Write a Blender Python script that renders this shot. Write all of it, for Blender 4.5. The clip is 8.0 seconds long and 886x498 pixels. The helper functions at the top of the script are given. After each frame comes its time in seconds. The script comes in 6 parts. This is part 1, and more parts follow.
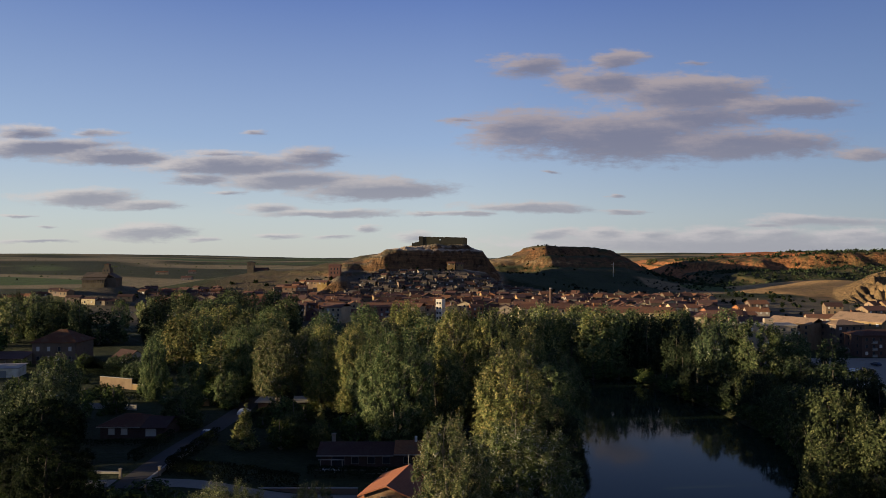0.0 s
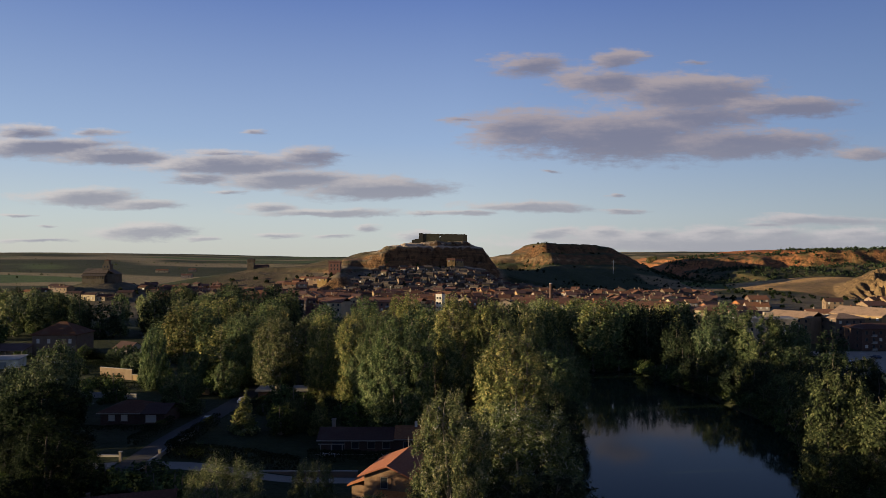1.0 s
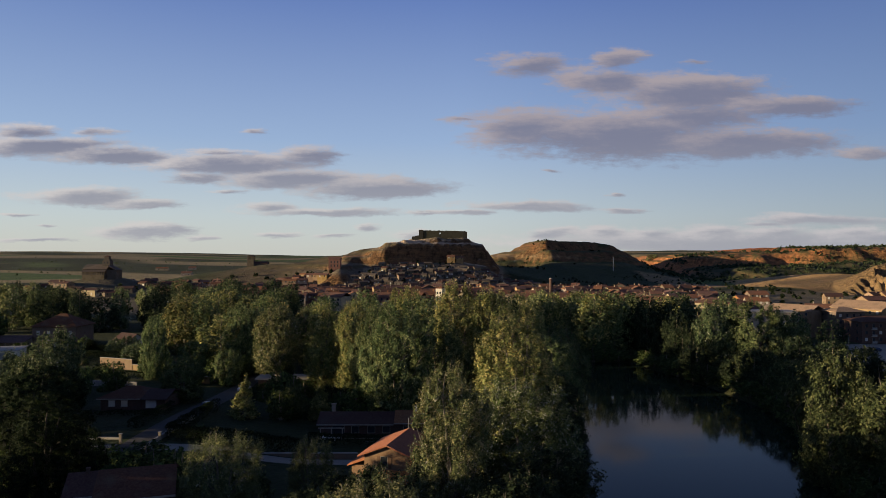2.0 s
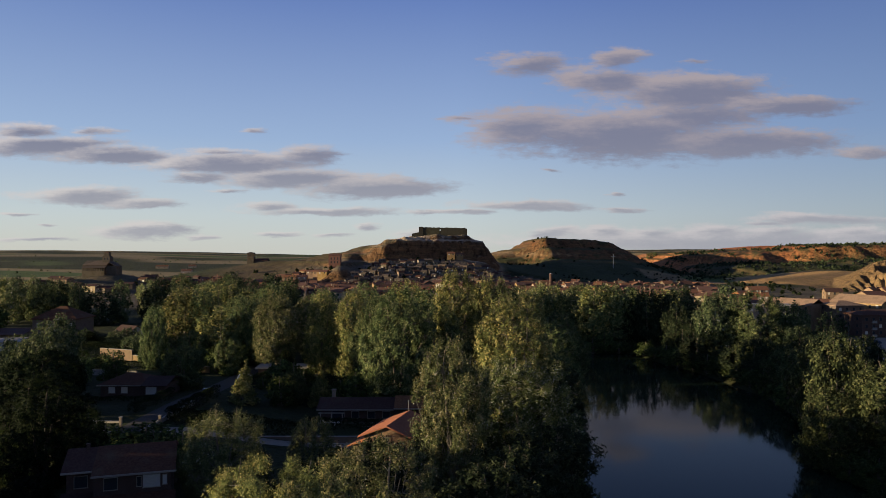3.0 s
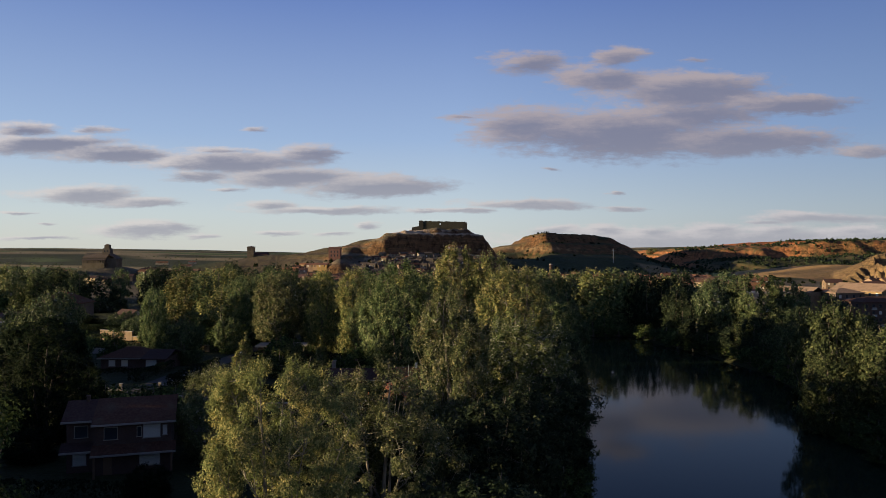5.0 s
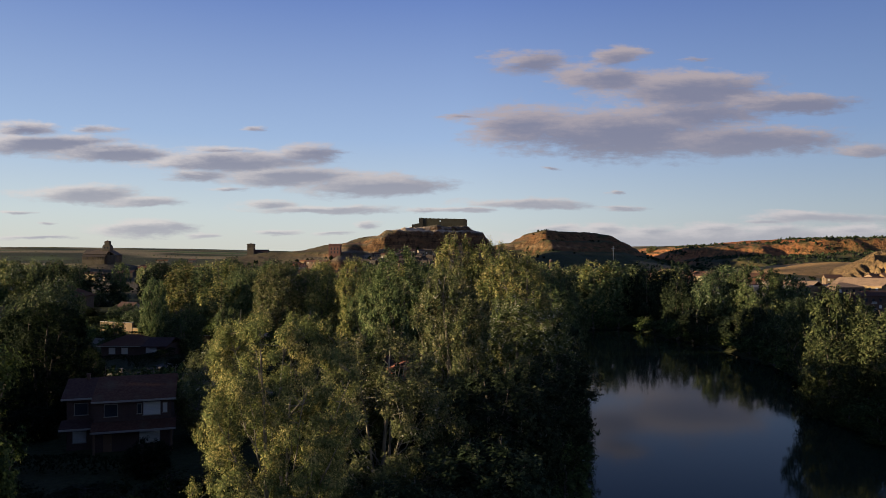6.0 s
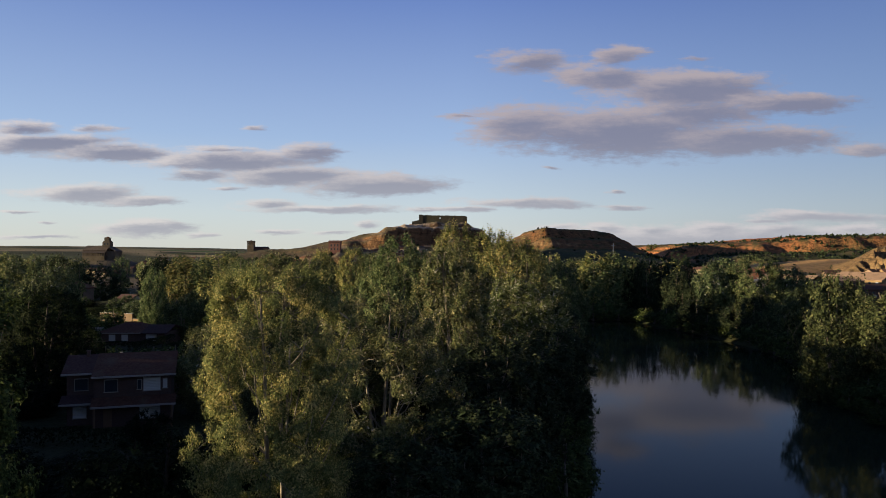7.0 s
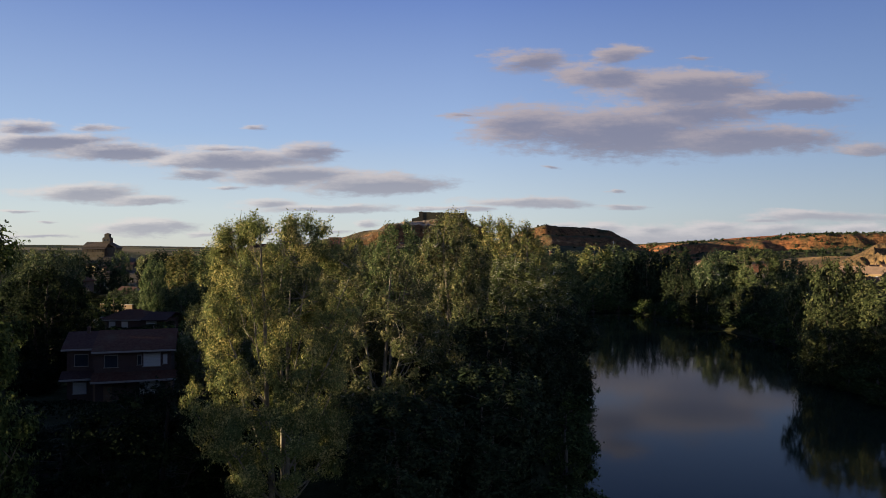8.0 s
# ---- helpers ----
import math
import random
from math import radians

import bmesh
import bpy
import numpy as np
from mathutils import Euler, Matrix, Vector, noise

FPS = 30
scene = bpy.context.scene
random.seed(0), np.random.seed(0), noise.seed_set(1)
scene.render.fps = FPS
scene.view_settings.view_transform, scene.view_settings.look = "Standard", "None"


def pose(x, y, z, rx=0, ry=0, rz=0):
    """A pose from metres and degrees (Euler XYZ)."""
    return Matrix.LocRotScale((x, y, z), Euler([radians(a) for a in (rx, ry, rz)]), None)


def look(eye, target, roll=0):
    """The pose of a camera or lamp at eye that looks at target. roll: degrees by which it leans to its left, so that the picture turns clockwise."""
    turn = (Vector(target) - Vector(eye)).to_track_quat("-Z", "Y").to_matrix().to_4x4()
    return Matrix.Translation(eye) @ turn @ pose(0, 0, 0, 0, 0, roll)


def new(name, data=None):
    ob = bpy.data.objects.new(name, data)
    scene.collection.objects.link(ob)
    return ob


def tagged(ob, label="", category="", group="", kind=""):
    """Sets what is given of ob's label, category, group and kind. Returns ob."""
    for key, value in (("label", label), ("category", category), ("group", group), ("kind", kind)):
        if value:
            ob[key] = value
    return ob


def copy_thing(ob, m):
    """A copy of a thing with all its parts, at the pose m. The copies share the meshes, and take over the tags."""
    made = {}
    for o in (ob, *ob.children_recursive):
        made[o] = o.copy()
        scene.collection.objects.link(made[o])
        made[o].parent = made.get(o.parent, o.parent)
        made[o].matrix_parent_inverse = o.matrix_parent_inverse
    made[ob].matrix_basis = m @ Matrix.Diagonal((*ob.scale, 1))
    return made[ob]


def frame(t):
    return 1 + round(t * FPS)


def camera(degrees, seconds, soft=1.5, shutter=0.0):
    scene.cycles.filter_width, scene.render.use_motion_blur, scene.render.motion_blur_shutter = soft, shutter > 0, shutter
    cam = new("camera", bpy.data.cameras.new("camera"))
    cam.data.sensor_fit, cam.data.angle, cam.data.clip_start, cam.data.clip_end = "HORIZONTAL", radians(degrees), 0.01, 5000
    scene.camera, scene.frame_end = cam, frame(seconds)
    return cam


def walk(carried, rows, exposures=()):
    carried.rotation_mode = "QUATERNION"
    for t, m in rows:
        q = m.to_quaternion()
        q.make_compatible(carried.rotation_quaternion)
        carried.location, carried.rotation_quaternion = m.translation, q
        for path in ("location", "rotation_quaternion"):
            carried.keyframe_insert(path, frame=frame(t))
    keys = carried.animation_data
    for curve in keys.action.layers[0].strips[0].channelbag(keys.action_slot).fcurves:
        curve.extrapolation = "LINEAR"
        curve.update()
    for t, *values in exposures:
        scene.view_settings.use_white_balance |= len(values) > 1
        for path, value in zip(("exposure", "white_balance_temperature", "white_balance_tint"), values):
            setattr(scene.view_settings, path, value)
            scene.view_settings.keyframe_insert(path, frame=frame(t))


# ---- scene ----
# ---------------- camera: a straight slow descent ----------------
cam = camera(62.0, 8.0, 0.8)
DROP, EYE, TILT, LEAN = 21.0, 42.0, 0.48, 0.0
SINK = [(0.0, 0.0), (0.5, 0.0627), (1.0, 0.1278), (1.5, 0.1965), (3.0, 0.388), (3.5, 0.4515), (4.0, 0.5182),
        (4.5, 0.5812), (6.0, 0.7533), (6.5, 0.815), (7.0, 0.8764), (7.5, 0.9395), (8.0, 0.9987)]
walk(cam, [(t, pose(0, 0, EYE - DROP * s, 90 + TILT - 0.0467 * t, LEAN, 0)) for t, s in SINK], exposures=[(0.0, 1.02), (4.0, 1.08), (8.0, 1.22)])

# ---------------- sky and sun ----------------
SUN_AZ, SUN_EL = radians(-98), radians(6.2)
sun_way = Vector((math.sin(SUN_AZ) * math.cos(SUN_EL), math.cos(SUN_AZ) * math.cos(SUN_EL), math.sin(SUN_EL)))
sun = new("sun", bpy.data.lights.new("sun", "SUN"))
sun.data.energy, sun.data.angle, sun.data.color = 5.0, radians(0.6), (1.0, 0.79, 0.49)
sun.matrix_world = look(sun_way * 300, (0, 0, 0))

world = bpy.data.worlds.new("sky")
scene.world = world
world.use_nodes = True


class Nodes:
    """Short hand for building node trees."""

    def __init__(self, tree):
        self.tree = tree
        tree.nodes.clear()

    def add(self, kind, ins=None, op="", clamp=False):
        n = self.tree.nodes.new(kind)
        if op:
            n.operation = op
        if clamp:
            n.use_clamp = True
        for k, v in (ins or {}).items():
            if isinstance(v, bpy.types.NodeSocket):
                self.tree.links.new(v, n.inputs[k])
            else:
                n.inputs[k].default_value = v
        return n

    def math(self, op, a, b=0.0, c=0.0, clamp=False):
        return self.add("ShaderNodeMath", {0: a, 1: b, 2: c}, op, clamp).outputs[0]

    def vec(self, op, a, b=(0, 0, 0), c=(0, 0, 0)):
        return self.add("ShaderNodeVectorMath", {0: a, 1: b, 2: c}, op).outputs[0]

    def noise(self, co, scale, detail=4.0, rough=0.55, dist=0.0):
        return self.add("ShaderNodeTexNoise", {"Vector": co, "Scale": scale, "Detail": detail, "Roughness": rough, "Distortion": dist}).outputs["Fac"]

    def mix(self, fac, a, b, blend="MIX"):
        n = self.tree.nodes.new("ShaderNodeMix")
        n.data_type, n.blend_type = "RGBA", blend
        for i, v in ((0, fac), (6, a), (7, b)):
            if isinstance(v, bpy.types.NodeSocket):
                self.tree.links.new(v, n.inputs[i])
            else:
                n.inputs[i].default_value = v
        return n.outputs[2]

    def ramp(self, fac, stops, smooth=False):
        n = self.add("ShaderNodeValToRGB", {0: fac})
        if smooth:
            n.color_ramp.interpolation = "EASE"
        e = n.color_ramp.elements
        while len(e) < len(stops):
            e.new(0.5)
        for el, (p, c) in zip(e, stops):
            el.position, el.color = p, (*c, 1)
        return n.outputs[0]

    def span(self, x, lo, hi, smooth=True):
        n = self.add("ShaderNodeMapRange", {0: x, 1: lo, 2: hi, 3: 0.0, 4: 1.0})
        n.interpolation_type = "SMOOTHSTEP" if smooth else "LINEAR"
        return n.outputs[0]


# clouds, by where they stand in the sky: (bearing and height in thousandths of the distance ahead, half width, half height, density)
CLOUDS_RIGHT = [(125, 256, 60, 18, 0.85), (239, 264, 40, 17, 0.75), (215, 236, 66, 16, 1.05), (331, 219, 106, 21, 1.15), (468, 201, 72, 14, 1.15), (118, 170, 82, 29, 0.95), (235, 163, 145, 32, 1.1), (410, 151, 122, 19, 1.1), (343, 189, 95, 20, 0.95), (575, 137, 48, 9, 0.8), (30, 182, 32, 5, 0.5), (143, 112, 22, 3, 0.6), (343, 260, 30, 5, 0.4)]
CLOUDS_LEFT = [(-580, 165, 52, 11, 0.8), (-545, 146, 88, 12, 1.15), (-454, 134, 76, 9, 1.15), (-480, 166, 44, 9, 0.55), (-299, 122, 100, 14, 1.15), (-305, 138, 58, 6, 0.7), (-190, 135, 46, 13, 0.95), (-204, 103, 80, 12, 1.15), (-97, 91, 84, 13, 1.2), (-50, 94, 34, 10, 0.85), (-336, 104, 52, 7, 0.9), (-299, 87, 32, 4, 0.7), (-258, 167, 26, 7, 0.5)]
CLOUDS_LOW = [(-493, 78, 78, 11, 1), (-406, 70, 60, 7, 0.9), (-170, 57, 95, 6, 0.95), (-241, 64, 46, 7, 0.9), (-412, 32, 62, 10, 0.95), (-380, 34, 30, 9, 0.9), (-585, 52, 22, 3, 0.8), (-546, 39, 18, 3, 0.7), (-550, 19, 64, 4, 0.8), (-103, 35, 22, 7, 0.85), (-225, 26, 44, 4, 0.7), (-140, 24, 40, 3, 0.6), (-330, 22, 34, 4, 0.6), (-20, 56, 40, 3, 0.7), (115, 66, 92, 7, 1), (30, 57, 44, 4, 0.8), (248, 60, 32, 4, 0.9), (235, 81, 16, 3.5, 0.8), (500, 46, 104, 8, 0.95), (430, 40, 50, 5, 0.8), (360, 17, 270, 15, 1.05), (150, 27, 42, 10, 0.9), (215, 29, 38, 9, 0.95), (285, 28, 40, 9, 0.9), (370, 29, 42, 9, 0.9), (460, 28, 46, 9, 0.9), (560, 27, 50, 9, 0.9), (-40, 24, 34, 8, 0.8), (620, 20, 110, 12, 1)]

n = Nodes(world.node_tree)
sky = n.add("ShaderNodeTexSky")
sky.sky_type, sky.sun_disc, sky.sun_elevation, sky.sun_rotation = "NISHITA", False, SUN_EL, -SUN_AZ
sky.altitude, sky.air_density, sky.dust_density, sky.ozone_density = 850, 1.0, 1.2, 2.5
way = n.add("ShaderNodeTexCoord").outputs["Generated"]
axes = n.add("ShaderNodeSeparateXYZ", {0: way})
ahead = n.math("MAXIMUM", axes.outputs[1], 0.03)
flat = n.add("ShaderNodeCombineXYZ", {0: n.math("DIVIDE", axes.outputs[0], ahead), 1: n.math("DIVIDE", axes.outputs[2], ahead), 2: 0.0}).outputs[0]
bent = n.add("ShaderNodeTexNoise", {"Vector": n.vec("MULTIPLY", flat, (7.0, 34.0, 1.0)), "Scale": 1.0, "Detail": 6.0, "Roughness": 0.62}).outputs["Color"]
bent = n.vec("MULTIPLY_ADD", n.vec("SUBTRACT", bent, (0.5, 0.5, 0.5)), (0.12, 0.02, 0.0), flat)
warp = n.noise(n.vec("MULTIPLY", flat, (10.0, 52.0, 1.0)), 1.0, 7.0, 0.64, 0.35)
fine = n.noise(n.vec("MULTIPLY", flat, (55.0, 120.0, 1.0)), 1.0, 5.0, 0.62)
cover, upper, total = None, None, None
for u, v, a, b, dense in CLOUDS_RIGHT + CLOUDS_LEFT + CLOUDS_LOW:
    off = n.vec("MULTIPLY_ADD", bent, (1000 / a, 1000 / b, 0.0), (-u / a, -v / b, 0.0))
    near = n.math("SUBTRACT", dense, n.add("ShaderNodeVectorMath", {0: off}, "LENGTH").outputs["Value"])
    side = n.add("ShaderNodeVectorMath", {0: off, 1: (-0.6, 0.85, 0.0)}, "DOT_PRODUCT").outputs["Value"]
    share = n.math("POWER", 60.0, n.math("MAXIMUM", near, -3.0))
    if cover is None:
        cover, total, upper = near, share, n.math("MULTIPLY", share, side)
    else:
        upper, total = n.math("MULTIPLY_ADD", share, side, upper), n.math("ADD", total, share)
        cover = n.math("SMOOTH_MAX", cover, near, 0.4)
cover = n.math("MAXIMUM", cover, -1.0)
upper = n.math("DIVIDE", upper, total)
lumps = n.math("ADD", n.math("MULTIPLY_ADD", warp, 1.6, -0.8), n.math("MULTIPLY_ADD", fine, 0.9, -0.45))
body = n.math("ADD", n.math("ADD", cover, 0.3), lumps)
front = n.span(axes.outputs[1], 0.05, 0.3)
thick = n.math("MULTIPLY", n.span(body, -0.1, 0.7), front)
lit = n.span(n.math("ADD", n.math("MULTIPLY_ADD", upper, 0.85, n.math("MULTIPLY", n.math("MAXIMUM", cover, 0.0), -0.8)), n.math("MULTIPLY", lumps, 0.8)), -0.85, 0.55)
low = n.span(axes.outputs[2], 0.02, 0.16)
dim = n.mix(low, (2.7, 2.75, 3.1, 1), (1.5, 1.52, 2.1, 1))
bright = n.mix(low, n.mix(n.span(axes.outputs[0], -0.1, 0.35), (4.8, 4.6, 4.5, 1), (4.3, 4.1, 4.2, 1)), n.mix(n.span(axes.outputs[0], -0.35, 0.05), (4.5, 4.1, 4.1, 1), (3.1, 2.65, 2.75, 1)))
shade = n.mix(lit, dim, bright)
# the clear sky: pale haze low down and blue above, brighter towards the sun's side
tone = n.ramp(n.math("MAXIMUM", axes.outputs[2], 0.0), [(0.0, (0.79, 0.83, 0.82)), (0.05, (0.71, 0.80, 0.90)), (0.15, (0.43, 0.58, 0.91)), (0.33, (0.17, 0.27, 0.68)), (0.6, (0.06, 0.1, 0.3)), (1.0, (0.035, 0.065, 0.22))])
tone = n.mix(1.0, tone, (6.4, 6.4, 6.4, 1), "MULTIPLY")
toward = n.mix(1.0, n.ramp(n.span(axes.outputs[0], -0.6, 0.6, False), [(0.0, (0.84, 0.81, 0.77)), (0.52, (0.83, 0.83, 0.81)), (1.0, (0.45, 0.48, 0.55))]), (1.3, 1.3, 1.3, 1), "MULTIPLY")
clear = n.mix(0.7, sky.outputs[0], n.mix(1.0, tone, toward, "MULTIPLY"))
air = n.mix(n.math("MULTIPLY", thick, 0.9), clear, shade)
back = n.add("ShaderNodeBackground", {0: air, 1: 0.0635})
n.tree.links.new(back.outputs[0], n.add("ShaderNodeOutputWorld").inputs[0])

# ---------------- materials ----------------


def material(name, build):
    m = bpy.data.materials.new(name)
    m.use_nodes = True
    k = Nodes(m.node_tree)
    out = k.add("ShaderNodeOutputMaterial")
    k.tree.links.new(build(k), out.inputs[0])
    return m


def surface(k, color, rough=0.8, bump=None, strength=0.3, distance=0.02, metal=0.0, spec=0.3):
    ins = {"Base Color": color, "Roughness": rough, "Metallic": metal, "Specular IOR Level": spec}
    if bump is not None:
        ins["Normal"] = k.add("ShaderNodeBump", {"Height": bump, "Strength": strength, "Distance": distance}).outputs[0]
    return k.add("ShaderNodeBsdfPrincipled", ins).outputs[0]


def place(k):
    return k.add("ShaderNodeTexCoord").outputs["Object"]


def leaf_material(name, a, b, c, pale=0.0, spread=0.3):
    """Leaves that vary singly, by spray and by tree; c is the turned or upturned leaf, pale the share of bright undersides."""
    def build(k):
        r = k.add("ShaderNodeNewGeometry").outputs["Random Per Island"]
        o = k.add("ShaderNodeObjectInfo").outputs["Random"]
        sprays, sides = k.noise(place(k), 0.7, 3.0, 0.6), k.noise(place(k), 0.16, 2.0)
        col = k.mix(k.math("MULTIPLY_ADD", r, 0.4, k.math("MULTIPLY_ADD", sides, 1.2, -0.35), True), (*a, 1), (*b, 1))
        col = k.mix(k.math("MULTIPLY", k.span(k.math("MULTIPLY_ADD", r, spread, sprays), 0.62, 0.86), 0.75), col, (*c, 1))
        if pale:
            col = k.mix(k.math("GREATER_THAN", k.math("MULTIPLY_ADD", r, 7.31, 0.0), 7.31 * (1 - pale)), col, tuple(0.5 * x + 0.16 for x in c) + (1,))
        col = k.add("ShaderNodeHueSaturation", {"Hue": k.math("MULTIPLY_ADD", o, 0.022, 0.482), "Saturation": 0.97, "Value": k.math("MULTIPLY", k.math("MULTIPLY_ADD", o, 0.4, 0.85), k.math("MULTIPLY_ADD", r, 0.6, 0.72)), "Color": col}).outputs[0]
        body = surface(k, col, 0.7, spec=0.03)
        glow = k.add("ShaderNodeBsdfTranslucent", {0: col}).outputs[0]
        return k.add("ShaderNodeMixShader", {0: 0.3, 1: body, 2: glow}).outputs[0]
    return material(name, build)


LEAF = leaf_material("poplar_leaf", (0.044, 0.07, 0.029), (0.1, 0.135, 0.0536), (0.185, 0.195, 0.0899))
LEAF_MIXED = leaf_material("mixed_poplar_leaf", (0.062, 0.088, 0.0377), (0.15, 0.172, 0.0725), (0.28, 0.25, 0.116), 0.03)
LEAF_GOLD = leaf_material("turning_poplar_leaf", (0.076, 0.099, 0.034), (0.178, 0.191, 0.068), (0.352, 0.293, 0.108))
LEAF_WHITE = leaf_material("white_poplar_leaf", (0.046, 0.066, 0.025), (0.105, 0.128, 0.046), (0.2, 0.205, 0.095), 0.1)
LEAF_GREY = leaf_material("willow_leaf", (0.03, 0.044, 0.019), (0.066, 0.082, 0.032), (0.125, 0.13, 0.055))
LEAF_SILVER = leaf_material("silver_willow_leaf", (0.07, 0.09, 0.04), (0.135, 0.155, 0.062), (0.23, 0.23, 0.09), 0.03)
# LEAF_BANK, LEAF_SHADE and LEAF_DEEP are darker leaf copies with shade in the colour
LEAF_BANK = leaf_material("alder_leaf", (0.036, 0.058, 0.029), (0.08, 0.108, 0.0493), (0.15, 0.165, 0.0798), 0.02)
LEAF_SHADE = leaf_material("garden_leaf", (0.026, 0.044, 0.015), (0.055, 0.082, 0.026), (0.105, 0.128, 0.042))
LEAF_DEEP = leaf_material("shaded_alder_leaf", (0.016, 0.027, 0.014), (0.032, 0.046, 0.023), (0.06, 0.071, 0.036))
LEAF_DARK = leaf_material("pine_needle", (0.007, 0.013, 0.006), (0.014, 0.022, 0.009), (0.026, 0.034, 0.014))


def bark_build(dark, light):
    def build(k):
        co = k.vec("MULTIPLY", place(k), (1, 1, 0.25))
        f = k.noise(co, 4.0, 6.0, 0.65)
        return surface(k, k.ramp(f, [(0.3, dark), (0.7, light)]), 0.9, f, 0.6, 0.05)
    return build


BARK = material("grey_bark", bark_build((0.06, 0.05, 0.04), (0.2, 0.17, 0.13)))
BARK_DARK = material("dark_bark", bark_build((0.015, 0.012, 0.01), (0.05, 0.042, 0.033)))
BARK_PALE = material("pale_poplar_bark", bark_build((0.08, 0.07, 0.052), (0.27, 0.24, 0.19)))


def plaster(name, base, dirt=(0.5, 0.45, 0.38)):
    def build(k):
        co = place(k)
        o = k.add("ShaderNodeObjectInfo").outputs["Random"]
        big, small = k.noise(co, 0.35, 5.0, 0.6), k.noise(co, 9.0, 4.0)
        col = k.mix(k.span(big, 0.4, 0.75), (*base, 1), tuple(x * y * 1.3 for x, y in zip(base, dirt)) + (1,))
        col = k.mix(k.math("MULTIPLY", small, 0.35), col, tuple(x * 0.6 for x in base) + (1,))
        col = k.add("ShaderNodeHueSaturation", {"Hue": k.math("MULTIPLY_ADD", o, 0.03, 0.485), "Saturation": k.math("MULTIPLY_ADD", o, 0.5, 0.7), "Value": k.math("MULTIPLY_ADD", o, 0.6, 0.65), "Color": col}).outputs[0]
        return surface(k, col, 0.9, small, 0.25, 0.02)
    return material(name, build)


OCHRE = plaster("ochre_plaster", (0.28, 0.18, 0.1))
OCHRE_YELLOW = plaster("yellow_ochre_render", (0.25, 0.162, 0.068))
CREAM = plaster("cream_plaster", (0.38, 0.3, 0.21))
WHITE = plaster("white_plaster", (0.58, 0.53, 0.46))
ROSE = plaster("brick_red_plaster", (0.25, 0.11, 0.07))
OLD_STONE = plaster("old_grey_stone", (0.1, 0.08, 0.06))
GREY_STONE = plaster("pale_grey_stone", (0.2, 0.17, 0.14))
STONE = plaster("tan_stone_wall", (0.19, 0.13, 0.085))


def bricks(name, a, b, mortar, scale=1.0):
    def build(k):
        co = place(k)
        sep = k.add("ShaderNodeSeparateXYZ", {0: co})
        flat = k.add("ShaderNodeCombineXYZ", {0: k.math("ADD", sep.outputs[0], sep.outputs[1]), 1: sep.outputs[2], 2: 0.0}).outputs[0]
        t = k.add("ShaderNodeTexBrick", {"Vector": flat, "Color1": (*a, 1), "Color2": (*b, 1), "Mortar": (*mortar, 1), "Scale": scale, "Mortar Size": 0.012, "Brick Width": 0.26, "Row Height": 0.075})
        worn = k.noise(co, 0.6, 5.0)
        col = k.mix(k.math("MULTIPLY", k.span(worn, 0.45, 0.8), 0.5), t.outputs[0], tuple(x * 0.5 for x in a) + (1,))
        return surface(k, col, 0.9, k.noise(co, 12.0), 0.3, 0.01)
    return material(name, build)


BRICK = bricks("red_brick", (0.085, 0.042, 0.03), (0.062, 0.031, 0.023), (0.08, 0.062, 0.052))
BRICK_TAN = bricks("tan_brick", (0.24, 0.13, 0.06), (0.18, 0.095, 0.045), (0.25, 0.18, 0.12))


def roofing(name, a, b, c, vary=1.0):
    def build(k):
        co = place(k)
        sep = k.add("ShaderNodeSeparateXYZ", {0: co})
        rows = k.math("SINE", k.math("MULTIPLY", sep.outputs[1], 17.0))
        cols = k.math("ABSOLUTE", k.math("SINE", k.math("MULTIPLY", sep.outputs[0], 14.0)))
        o = k.add("ShaderNodeObjectInfo").outputs["Random"]
        spots, stain = k.noise(co, 3.0, 5.0, 0.7), k.noise(co, 0.3, 5.0, 0.6)
        col = k.ramp(spots, [(0.3, a), (0.5, b), (0.72, c)])
        col = k.mix(k.math("MULTIPLY", k.span(stain, 0.45, 0.75), 0.6 * vary), col, (0.09, 0.07, 0.05, 1))
        col = k.add("ShaderNodeHueSaturation", {"Hue": k.math("MULTIPLY_ADD", o, 0.02, 0.49), "Saturation": k.math("MULTIPLY_ADD", o, 0.4 * vary, 1.0 - 0.3 * vary), "Value": k.math("MULTIPLY_ADD", o, 0.6 * vary, 1.0 - 0.3 * vary), "Color": col}).outputs[0]
        return surface(k, col, 0.85, k.math("MULTIPLY_ADD", rows, 0.2, cols), 0.1, 0.02, spec=0.1)
    return material(name, build)


TILE = roofing("red_roof_tiles", (0.095, 0.042, 0.027), (0.15, 0.066, 0.042), (0.22, 0.11, 0.068))
TILE_ORANGE = roofing("orange_roof_tiles", (0.26, 0.09, 0.036), (0.34, 0.125, 0.05), (0.4, 0.17, 0.075), 0.3)
TILE_GREY = roofing("weathered_roof_tiles", (0.065, 0.048, 0.037), (0.1, 0.075, 0.058), (0.14, 0.11, 0.088))
# paler tiles that carry the low sun on the roofs in their colour
TILE_TAN = roofing("sun_bleached_roof_tiles", (0.2, 0.12, 0.07), (0.28, 0.175, 0.105), (0.36, 0.24, 0.15))
TILE_DARK = roofing("dark_roof_tiles", (0.05, 0.02, 0.014), (0.075, 0.032, 0.022), (0.105, 0.052, 0.034))


def plain(name, col, rough=0.6, metal=0.0, scale=6.0, vary=0.25):
    def build(k):
        f = k.noise(place(k), scale, 5.0, 0.6)
        c = k.mix(k.math("MULTIPLY", f, vary * 2), (*col, 1), tuple(x * 0.5 for x in col) + (1,))
        return surface(k, c, rough, f, 0.15, 0.01, metal)
    return material(name, build)


